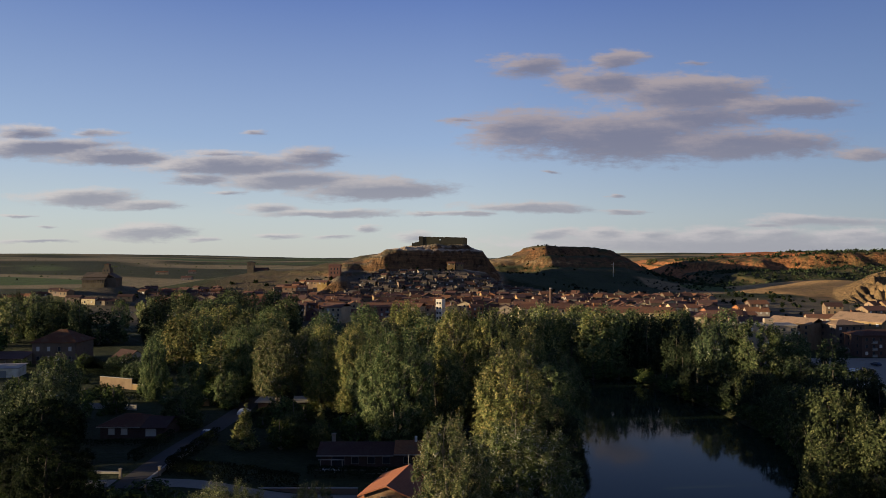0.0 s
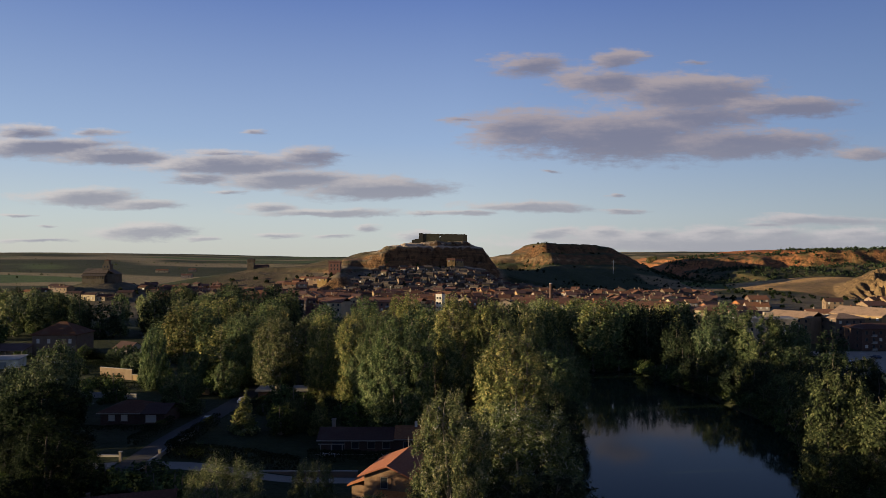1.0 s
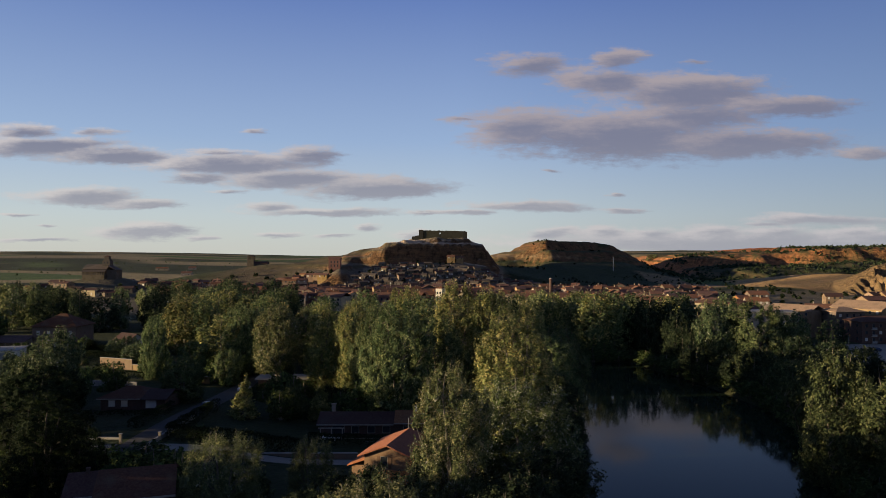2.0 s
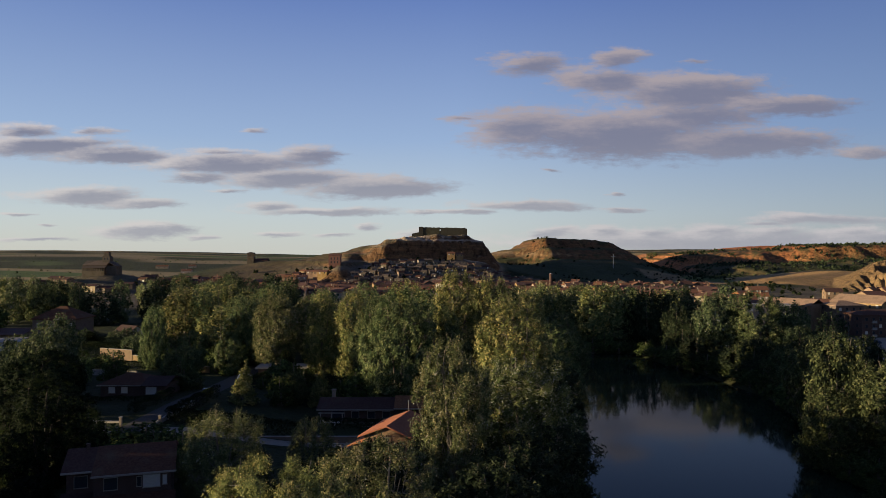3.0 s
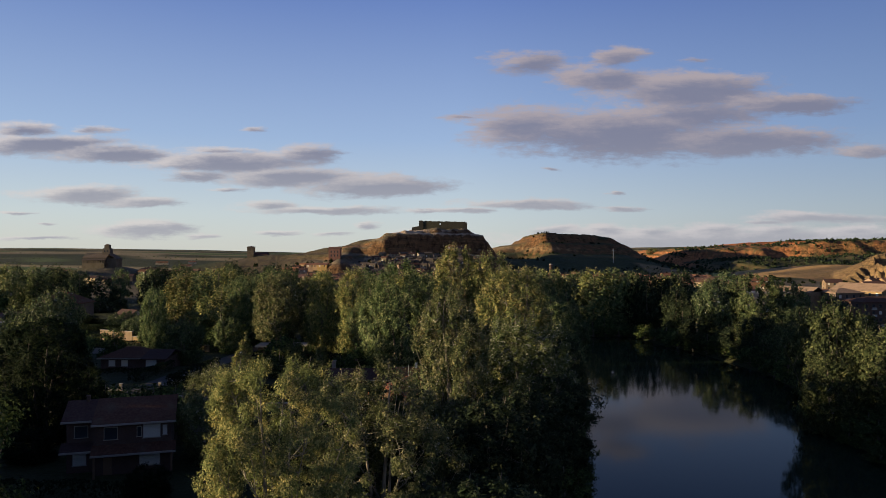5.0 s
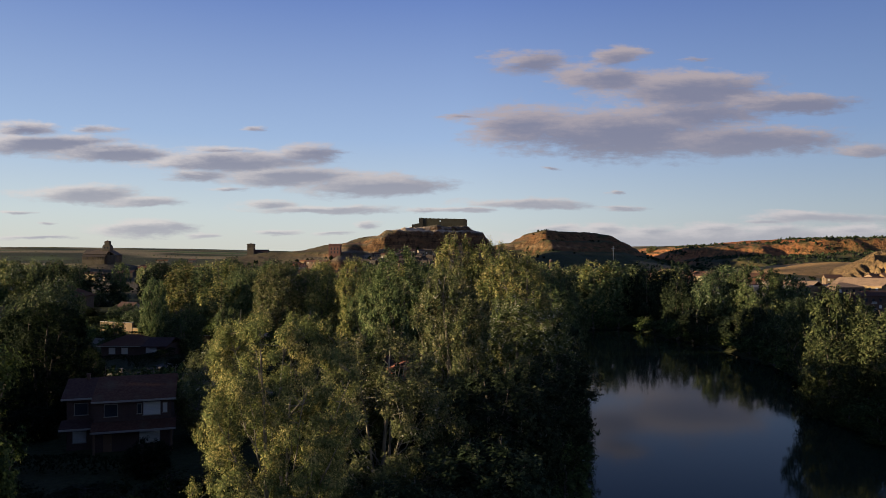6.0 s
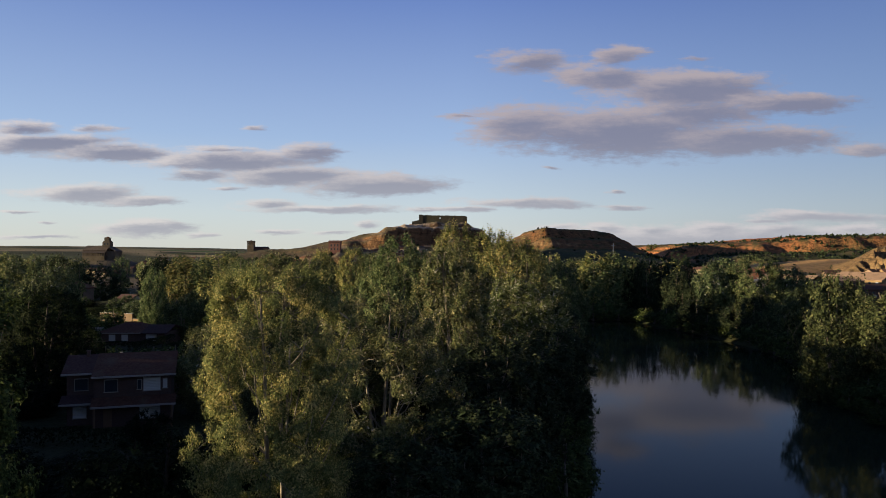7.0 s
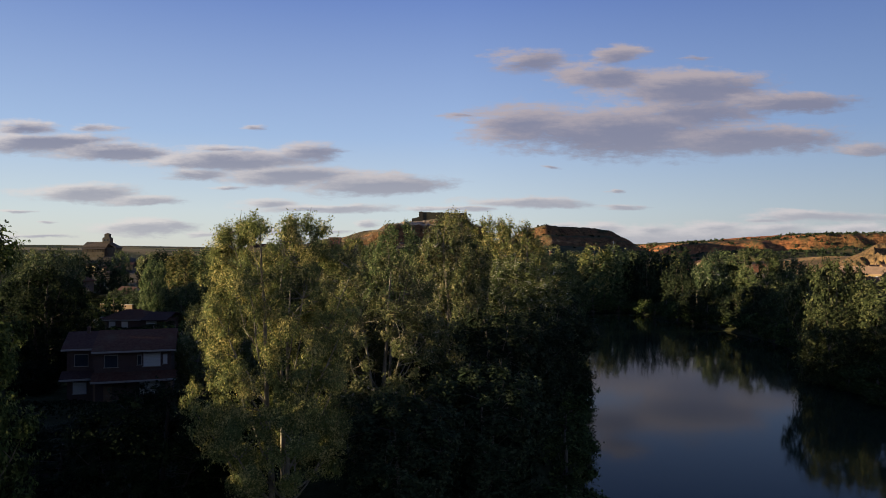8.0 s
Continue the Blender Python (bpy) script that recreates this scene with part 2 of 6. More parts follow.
SHUTTER = plain("pale_roller_blind", (0.5, 0.47, 0.42), 0.6)
FRAME = plain("white_painted_frame", (0.27, 0.235, 0.2), 0.5)
WOOD = plain("brown_wood", (0.16, 0.09, 0.05), 0.7)
CONCRETE = plain("weathered_concrete", (0.36, 0.33, 0.29), 0.9, 0.0, 1.5, 0.35)
ASPHALT = plain("asphalt", (0.06, 0.052, 0.045), 0.9, 0.0, 0.8, 0.4)
GRAVEL = plain("pale_gravel_lane", (0.3, 0.26, 0.21), 0.95, 0.0, 1.0, 0.4)
METAL = plain("grey_painted_metal", (0.25, 0.26, 0.27), 0.45, 0.6)
PAINT_WHITE = plain("white_lacquer", (0.7, 0.7, 0.7), 0.3)
PAINT_DARK = plain("dark_blue_lacquer", (0.03, 0.04, 0.07), 0.25)
RUBBER = plain("black_rubber", (0.02, 0.02, 0.02), 0.8)
GLASS = material("window_glass", lambda k: surface(k, (0.03, 0.035, 0.04, 1), 0.08, spec=0.6))

# ---------------- the lie of the land ----------------
BANK_LEFT = ([-120, 0, 60, 110, 150, 190, 230, 246], [-14, 2, 11, 20, 27, 30, 30, 34])
BANK_RIGHT = ([-120, 0, 60, 100, 115, 135, 160, 190, 240], [68, 64, 61, 60, 62, 69, 73, 73, 64])


def smooth(x, lo, hi):
    t = np.clip((x - lo) / (hi - lo), 0, 1)
    return t * t * (3 - 2 * t)


def waves(x, y, size, seed=0.0):
    """Soft uneven swell, about -1 to 1."""
    a, b = x / size + seed, y / size - seed * 1.7
    return (np.sin(a * 1.9 + 1.3 * np.sin(b * 1.1 + seed)) + np.sin(b * 2.3 + 1.7 * np.sin(a * 0.9)) + np.sin((a + b) * 3.1 + np.sin(a * 2.7)) * 0.6) / 2.6


def crag(x, y, size, seed=0.0):
    return waves(x, y, size, seed) * 0.5 + waves(x, y, size * 0.47, seed + 3.1) * 0.3 + waves(x, y, size * 0.21, seed + 7.7) * 0.2


def river(x, y):
    """Depth inside the river's banks, in metres; below 0 outside."""
    left, right = np.interp(y, *BANK_LEFT), np.interp(y, *BANK_RIGHT)
    wob = waves(x, y, 14.0, 2.0) * 1.2
    main = np.minimum(np.minimum(x - left, right - x), 246 - y) + wob
    return main


def land(x, y):
    x, y = np.asarray(x, float), np.asarray(y, float)
    z = 4.4 - 3.2 * smooth(y, 110, 240) + 1.2 * smooth(y, 420, 560) + 0.35 * waves(x, y, 40.0)
    z = z + 1.3 * np.exp(-((x + 48) / 25) ** 2 - ((y - 122) / 40) ** 2)
    z = z - 1.9 * smooth(x, -42, -22) * smooth(y, 98, 125) * (1 - smooth(y, 150, 230))
    # the level square by the flats on the right
    flat = smooth(x, 95, 130) * smooth(y, 200, 240) * (1 - smooth(y, 380, 520))
    z = z * (1 - flat) - 3.0 * flat
    # the far plain rises to a low plateau
    z = z + 22 * smooth(y, 900, 4200) + 24 * smooth(y, 1500, 3200) * smooth(-x, 700, 2000) + 3.5 * waves(x, y, 320.0, 1.0) * smooth(y, 900, 1800)
    # castle hill: long left shoulder, level top, steep right end; a cliff in front above a slope of houses
    ridge = np.interp(x, [-330, -240, -165, -134, -110, -86, -65, -54, -40, 24, 42, 52, 60, 78, 120, 190], [0, 8, 17, 25, 31, 38, 42, 46, 49.5, 50.5, 44, 30, 19, 13, 6, 0])
    bulge = 0.3 * np.clip(x, -60, 30) + 6 * crag(x, y * 0.4, 60.0, 1.0) + 3 * crag(x, y * 0.4, 11.0, 4.0) + 2.5 * np.abs(crag(x, y * 0.3, 6.0, 9.0))
    up = 0.52 * smooth(y, 640, 746 + bulge) + 0.4 * smooth(y, 742 + bulge, 759 + bulge) + 0.08 * smooth(y, 757 + bulge, 768 + bulge)
    back = 1 - smooth(y, 815, 980)
    even = smooth(-x, 58, 100)
    z = z + ridge * (up * (1 - even) + smooth(y, 655, 800) * even) * back * (1 + 0.03 * crag(x, y, 20.0, 4.0))
    # the spur with the lit bluff at the hill's left foot
    z = z + 13 * np.exp(-((x + 98) / 13) ** 2) * smooth(y, 668, 690) * (1 - smooth(y, 735, 790)) * (1 - 0.4 * smooth(y, 690, 735))
    # mounds under the church and under the old tower
    z = z + 15.5 * np.exp(-(((x + 280) / 48) ** 2 + ((y - 612) / 42) ** 2)) + 9 * np.exp(-(((x + 213) / 90) ** 2 + ((y - 815) / 80) ** 2))
    # the table hill behind
    table = np.interp(x, [27, 68, 108, 133, 142, 158, 225, 240, 272, 304, 350], [0, 31, 37, 51, 53.5, 51, 51, 49, 37, 24, 0])
    gully = 20 * crag(x, y * 0.3, 40.0, 2.0) + 0.75 * np.clip(x - 137, 0, 200) + 0.15 * np.clip(137 - x, 0, 80) - 110
    z = z + table * (0.45 * smooth(y, 845 + gully * 0.8, 1040 + gully) + 0.3 * smooth(y, 1040 + gully, 1075 + gully) + 0.25 * smooth(y, 1090 + gully, 1112 + gully)) * (1 - smooth(y, 1190, 1450))
    # red badlands to the right
    red = np.interp(x, [362, 384, 410, 470, 540, 585, 600, 640, 720, 800, 1200, 2000], [0, 20, 31, 35, 37, 44, 46, 45, 47, 47, 52, 40])
    cut = 60 * crag(x, y * 0.5, 60.0, 5.0)
    skew = cut * 0.6 - 0.45 * np.clip(x - 420, -110, 130)
    z = z + red * (0.5 * smooth(y, 900 + cut, 1060 + cut) + 0.5 * smooth(y, 1150 + skew, 1190 + skew)) * (1 - 0.45 * smooth(y, 1350, 1900)) * (1 + 0.07 * crag(x, y, 30.0, 9.0))
    # the tan field lies tilted towards the evening sun
    z = z + 0.1 * np.clip(x - 305, 0, 125) * smooth(y, 665, 715) * (1 - smooth(y, 850, 910)) * (1 - smooth(x, 430, 540))
    # a nearer bluff on the right
    face = smooth(y, 606 + 26 * crag(x, y, 26.0, 6.0), 650 + 26 * crag(x, y, 18.0, 8.0))
    near = np.interp(x - 0.45 * (y - 615), [332, 340, 352, 366, 400, 700], [0, 5, 14, 24, 31, 36]) * (1 - smooth(y, 665, 740))
    flutes = 0.55 * np.abs(np.sin(x / 1.9 + 0.9 * np.sin(y / 23.0) + waves(x, y, 30.0))) ** 1.5 + 0.6 * np.abs(np.sin(x / 5.4 + y / 29.0))
    z = z + near * (face - 1.7 * face * (1 - face) * flutes - 0.22 * face * np.abs(crag(x, y, 12.0, 3.0)))
    # worn terraces and gullies on the bare slopes
    high = smooth(z, 14, 24) * smooth(y, 640, 720) * (1 - smooth(y, 1300, 1500))
    z = z + high * (0.8 * np.sin(z * 0.85 + 2.0 * waves(x, y, 90.0, 4.0)) - 3.2 * np.abs(waves(x, y * 0.3, 9.0, 2.0)) * smooth(x, 280, 320) - 1.1 * np.abs(waves(x, y * 0.3, 6.0, 5.0)))
    # the river's bed
    return np.where(y < 300, z - (z + 1.6) * smooth(river(x, y), -5.0, 2.5), z)


def land_colour(x, y):
    """Base colour by land use, with sun and shade toned into some hills."""
    z = land(x, y)
    slope = np.hypot(land(x + 3, y) - z, land(x, y + 3) - z) / 3
    c = np.empty(x.shape + (3,))
    c[:] = (0.030, 0.038, 0.017)

    def put(mask, colour):
        c[:] = c * (1 - mask[..., None]) + np.array(colour) * mask[..., None]

    put(smooth(waves(x, y, 30.0, 3.0), 0.1, 0.7) * 0.5, (0.056, 0.049, 0.027))
    plain_far = smooth(y, 820, 900)
    band = 0.6 * waves(x * 0.3, y, 330.0, 6.0) + 0.55 * waves(x * 0.9 + y * 0.2, y * 0.7, 240.0, 2.0)
    put(plain_far * smooth(band, -0.1, 0.05), (0.270, 0.210, 0.120))
    put(plain_far * smooth(band, 0.42, 0.5), (0.075, 0.120, 0.038))
    put(plain_far * smooth(-band, 0.45, 0.55), (0.068, 0.098, 0.034))
    town = smooth(y, 420, 450) * (1 - smooth(y, 640, 700)) * (1 - smooth(np.abs(x - 60), 330, 380))
    put(town * 0.8, (0.150, 0.120, 0.090))

    def patch(cx, cy, rx, ry, colour):
        d = ((x - cx) / rx) ** 2 + ((y - cy) / ry) ** 2 + 0.25 * waves(x, y, 45.0, 1.0)
        put(1 - smooth(d, 0.85, 1.05), colour)

    # slope before the table hill, its green darkened to hold the shade
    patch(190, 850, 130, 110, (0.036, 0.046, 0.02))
    patch(280, 900, 40, 150, (0.26, 0.18, 0.1))
    patch(330, 860, 45, 90, (0.090, 0.112, 0.030))
    patch(372, 775, 62, 105, (0.44, 0.27, 0.125))
    patch(480, 860, 60, 50, (0.3, 0.21, 0.1))
    patch(-190, 700, 60, 40, (0.210, 0.150, 0.075))
    # castle hill: shaded face lifted and sunlit left flank dimmed through the colour
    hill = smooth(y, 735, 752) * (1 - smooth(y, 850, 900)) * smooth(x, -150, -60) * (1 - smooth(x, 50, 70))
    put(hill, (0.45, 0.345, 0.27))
    put(smooth(y, 690, 720) * (1 - smooth(y, 850, 900)) * smooth(x, -260, -200) * (1 - smooth(x, -80, -60)), (0.1, 0.075, 0.05))
    # the spur's orange puts low sunlight into the ground colour
    put(np.exp(-((x + 97) / 15) ** 2) * smooth(y, 660, 680) * (1 - smooth(y, 740, 760)), (0.3, 0.145, 0.075))
    put(smooth(y, 640, 670) * (1 - smooth(y, 735, 750)) * smooth(x, -170, -120) * (1 - smooth(x, 80, 130)), (0.15, 0.12, 0.095))
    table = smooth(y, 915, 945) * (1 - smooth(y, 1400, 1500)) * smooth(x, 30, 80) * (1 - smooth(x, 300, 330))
    # table hill: green front darkened for its shaded side
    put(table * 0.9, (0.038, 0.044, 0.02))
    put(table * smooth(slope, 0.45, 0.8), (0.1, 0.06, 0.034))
    # strata on the left flank, bench and cap lightened as if sunlit
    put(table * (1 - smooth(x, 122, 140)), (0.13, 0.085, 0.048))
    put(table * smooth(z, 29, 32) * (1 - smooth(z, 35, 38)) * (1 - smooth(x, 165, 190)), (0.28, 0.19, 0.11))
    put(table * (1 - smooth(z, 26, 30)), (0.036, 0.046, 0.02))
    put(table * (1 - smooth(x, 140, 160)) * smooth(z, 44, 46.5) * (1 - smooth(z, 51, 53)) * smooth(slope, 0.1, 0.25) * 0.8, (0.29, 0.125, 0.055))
    bad = smooth(y, 900, 950) * (1 - smooth(y, 1600, 1800)) * smooth(x, 310, 350)
    # lower badlands: dark scrub, with the hill's shadow also in the colour
    put(bad * 0.85, (0.062, 0.06, 0.03))
    put(bad * smooth(slope, 0.25, 0.45), (0.11, 0.082, 0.042))
    put(bad * smooth(slope, 0.22, 0.42) * smooth(y, 1080, 1140), (0.35, 0.145, 0.068))
    put(bad * smooth(y, 1150, 1200) * smooth(x, 540, 580) * (1 - smooth(x, 640, 670)), (0.4, 0.12, 0.045))
    bluff = smooth(y, 585, 610) * (1 - smooth(y, 760, 800)) * smooth(x, 330, 345)
    put(bluff, (0.2, 0.13, 0.072))
    strata = smooth(np.sin(z * 0.85 + 0.6 + 2.0 * waves(x, y, 90.0, 4.0)), 0.1, 0.7) * smooth(z, 16, 24) * smooth(y, 640, 720) * (1 - smooth(y, 1300, 1500))
    put(strata * 0.65, (0.075, 0.064, 0.034))
    put(smooth(slope, 0.5, 0.9) * smooth(y, 600, 660) * (1 - smooth(x, 320, 335)), (0.150, 0.083, 0.045))
    return c


def spaced(*runs):
    """Coordinates from runs of (start, end, step)."""
    return np.concatenate([np.arange(a, b, s) for a, b, s in runs])


def ground_build(k):
    co = place(k)
    col = k.add("ShaderNodeVertexColor").outputs[0]
    fine, mid, big = k.noise(co, 1.6, 5.0, 0.65), k.noise(co, 0.16, 6.0, 0.62), k.noise(co, 0.03, 5.0, 0.6)
    up = k.add("ShaderNodeSeparateXYZ", {0: k.add("ShaderNodeNewGeometry").outputs["Normal"]}).outputs[2]
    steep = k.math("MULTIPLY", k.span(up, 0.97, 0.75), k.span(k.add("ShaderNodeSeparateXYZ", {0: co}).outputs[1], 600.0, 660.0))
    col = k.mix(k.math("MULTIPLY", k.span(mid, 0.38, 0.72), k.math("MULTIPLY_ADD", steep, -0.35, 0.55)), col, (0.055, 0.06, 0.028, 1))
    col = k.mix(1.0, col, k.ramp(fine, [(0.25, (0.6, 0.6, 0.6)), (0.75, (1.3, 1.28, 1.2))]), "MULTIPLY")
    col = k.mix(1.0, col, k.ramp(big, [(0.3, (0.8, 0.8, 0.8)), (0.7, (1.2, 1.18, 1.1))]), "MULTIPLY")
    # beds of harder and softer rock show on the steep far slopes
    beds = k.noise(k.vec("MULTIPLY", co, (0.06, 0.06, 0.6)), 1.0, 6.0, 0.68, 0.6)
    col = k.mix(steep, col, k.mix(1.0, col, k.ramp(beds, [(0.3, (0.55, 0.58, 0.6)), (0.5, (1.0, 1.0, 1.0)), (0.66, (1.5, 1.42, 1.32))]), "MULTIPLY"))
    # rain-cut clefts run down them, crevice shade multiplied into the colour
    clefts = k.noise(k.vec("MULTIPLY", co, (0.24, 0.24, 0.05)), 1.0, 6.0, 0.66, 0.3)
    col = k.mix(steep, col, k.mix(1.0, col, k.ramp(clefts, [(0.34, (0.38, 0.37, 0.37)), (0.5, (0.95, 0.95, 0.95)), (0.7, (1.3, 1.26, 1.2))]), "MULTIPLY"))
    beds = k.math("ADD", beds, k.math("MULTIPLY", clefts, 1.6))
    relief = k.math("ADD", k.math("MULTIPLY", mid, 6.0), k.math("MULTIPLY_ADD", k.math("MULTIPLY", beds, steep), 8.0, fine))
    return surface(k, col, 0.95, relief, 0.8, 0.4, spec=0.1)


def ground_mesh():
    xs = spaced((-4600, -1200, 170), (-1200, -420, 26), (-420, -130, 5), (-130, 130, 2.5), (130, 335, 5), (335, 420, 1.1), (420, 800, 7), (800, 1400, 30), (1400, 4700, 170))
    ys = spaced((-1500, -120, 60), (-120, 270, 4), (270, 600, 9), (600, 690, 3.0), (690, 800, 1.5), (800, 830, 3.0), (830, 1330, 6), (1330, 2000, 28), (2000, 4700, 90))
    gx, gy = np.meshgrid(xs, ys)
    gz = land(gx, gy)
    nx, ny = len(xs), len(ys)
    co = np.stack([gx, gy, gz], -1).reshape(-1, 3)
    i = (np.arange(ny - 1)[:, None] * nx + np.arange(nx - 1)[None]).ravel()
    faces = np.stack([i, i + 1, i + nx + 1, i + nx], -1)
    me = bpy.data.meshes.new("ground")
    me.from_pydata(co.tolist(), [], faces.tolist())
    tint = me.color_attributes.new("land", "FLOAT_COLOR", "POINT")
    rgba = np.ones((len(co), 4))
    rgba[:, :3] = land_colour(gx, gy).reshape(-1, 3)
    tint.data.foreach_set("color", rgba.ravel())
    me.polygons.foreach_set("use_smooth", [True] * len(faces))
    return me


ground = new("ground", ground_mesh())
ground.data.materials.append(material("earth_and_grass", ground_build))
tagged(ground, "dry grassland, fields and eroded earth hills", "ground", kind="structure")


def water_build(k):
    co = place(k)
    ripple = k.math("ADD", k.noise(k.vec("MULTIPLY", co, (1, 0.6, 1)), 0.9, 3.0), k.math("MULTIPLY", k.noise(co, 0.07, 2.0), 2.0))
    bump = k.add("ShaderNodeBump", {"Height": ripple, "Strength": 0.07, "Distance": 0.05}).outputs[0]
    return k.add("ShaderNodeBsdfPrincipled", {"Base Color": (0.015, 0.024, 0.014, 1), "Roughness": 0.06, "Specular Tint": (0.19, 0.5, 0.27, 1), "IOR": 1.33, "Specular IOR Level": 0.1, "Normal": bump}).outputs[0]


bm = bmesh.new()
edge = [(-20, -130), (78, -130), (76, 0), (70, 100), (82, 160), (76, 254), (20, 254), (20, 205), (20, 150), (10, 100), (-5, 20)]
bm.faces.new([bm.verts.new((x, y, 0.0)) for x, y in edge])
bmesh.ops.triangulate(bm, faces=bm.faces[:])
water = new("water", bpy.data.meshes.new("water"))
bm.to_mesh(water.data)
bm.free()
water.data.materials.append(material("still_river_water", water_build))
tagged(water, "still dark river reflecting trees and sky", "river", kind="structure")

# ---------------- building blocks ----------------


def mesh_of(name, bm, *mats):
    me = bpy.data.meshes.new(name)
    bm.to_mesh(me)
    bm.free()
    for m in mats:
        me.materials.append(m)
    return me


def part(name, bm, mat, parent, label=""):
    me = bm if isinstance(bm, bpy.types.Mesh) else mesh_of(name, bm, mat)
    ob = new(name, me)
    ob.parent = parent
    return tagged(ob, label)


def empty(name, x, y, z, turn=0.0):
    ob = new(name)
    ob.matrix_basis = pose(x, y, z, 0, 0, turn)
    ob.empty_display_size = 0.5
    return ob


def box(bm, x0, x1, y0, y1, z0, z1):
    v = [bm.verts.new((x, y, z)) for z in (z0, z1) for x, y in ((x0, y0), (x1, y0), (x1, y1), (x0, y1))]
    for f in ((3, 2, 1, 0), (4, 5, 6, 7), (0, 1, 5, 4), (1, 2, 6, 5), (2, 3, 7, 6), (3, 0, 4, 7)):
        bm.faces.new([v[i] for i in f])
    return bm


def slab(bm, pts, t):
    """A plate of thickness t under the given outline."""
    a = [bm.verts.new(p) for p in pts]
    b = [bm.verts.new((p[0], p[1], p[2] - t)) for p in pts]
    bm.faces.new(a)
    bm.faces.new(b[::-1])
    for i in range(len(a)):
        j = (i + 1) % len(a)
        bm.faces.new((a[j], a[i], b[i], b[j]))
    return bm


def tube(verts, faces, pts, radii, sides=6):
    """Adds a tapered tube through pts to the lists."""
    base = len(verts)
    for i, p in enumerate(pts):
        d = (pts[min(i + 1, len(pts) - 1)] - pts[max(i - 1, 0)])
        d = d / (np.linalg.norm(d) + 1e-9)
        u = np.cross(d, (0.31, 0.95, 0.07))
        u /= np.linalg.norm(u) + 1e-9
        w = np.cross(d, u)
        for k in range(sides):
            a = 2 * math.pi * k / sides
            verts.append(tuple(p + radii[i] * (math.cos(a) * u + math.sin(a) * w)))
    for i in range(len(pts) - 1):
        for k in range(sides):
            l = (k + 1) % sides
            faces.append((base + i * sides + k, base + i * sides + l, base + (i + 1) * sides + l, base + (i + 1) * sides + k))


# ---------------- trees ----------------


def leaf_mesh(name, mat, centres, outward, size, rng, long=1.5, ruffle=0.5, corners=4):
    """Many small leaves at the given places, facing roughly outward: bent blades of four corners, or plain three-cornered ones far off."""
    m = len(centres)
    nrm = outward / (np.linalg.norm(outward, axis=1)[:, None] + 1e-9) + rng.normal(0, ruffle, (m, 3))
    nrm /= np.linalg.norm(nrm, axis=1)[:, None] + 1e-9
    a = np.cross(nrm, rng.normal(0, 1, (m, 3)))
    a /= np.linalg.norm(a, axis=1)[:, None] + 1e-9
    b = np.cross(nrm, a)
    s = size * rng.uniform(0.6, 1.35, (m, 1))
    bend = nrm * s * 0.18
    if corners == 4:
        v = [centres - a * s * long / 2, centres + b * s / 2 + bend, centres + a * s * long / 2, centres - b * s / 2 + bend]
    else:
        v = [centres - a * s * long / 2, centres + a * s * long / 2 + b * s * 0.55, centres + a * s * 0.3 - b * s * 0.6]
    v = np.stack(v, 1).reshape(-1, 3)
    me = bpy.data.meshes.new(name)
    me.vertices.add(corners * m)
    me.vertices.foreach_set("co", v.ravel())
    me.loops.add(corners * m)
    me.loops.foreach_set("vertex_index", np.arange(corners * m))
    me.polygons.add(m)
    me.polygons.foreach_set("loop_start", np.arange(m) * corners)
    me.update(calc_edges=True)
    me.materials.append(mat)
    return me


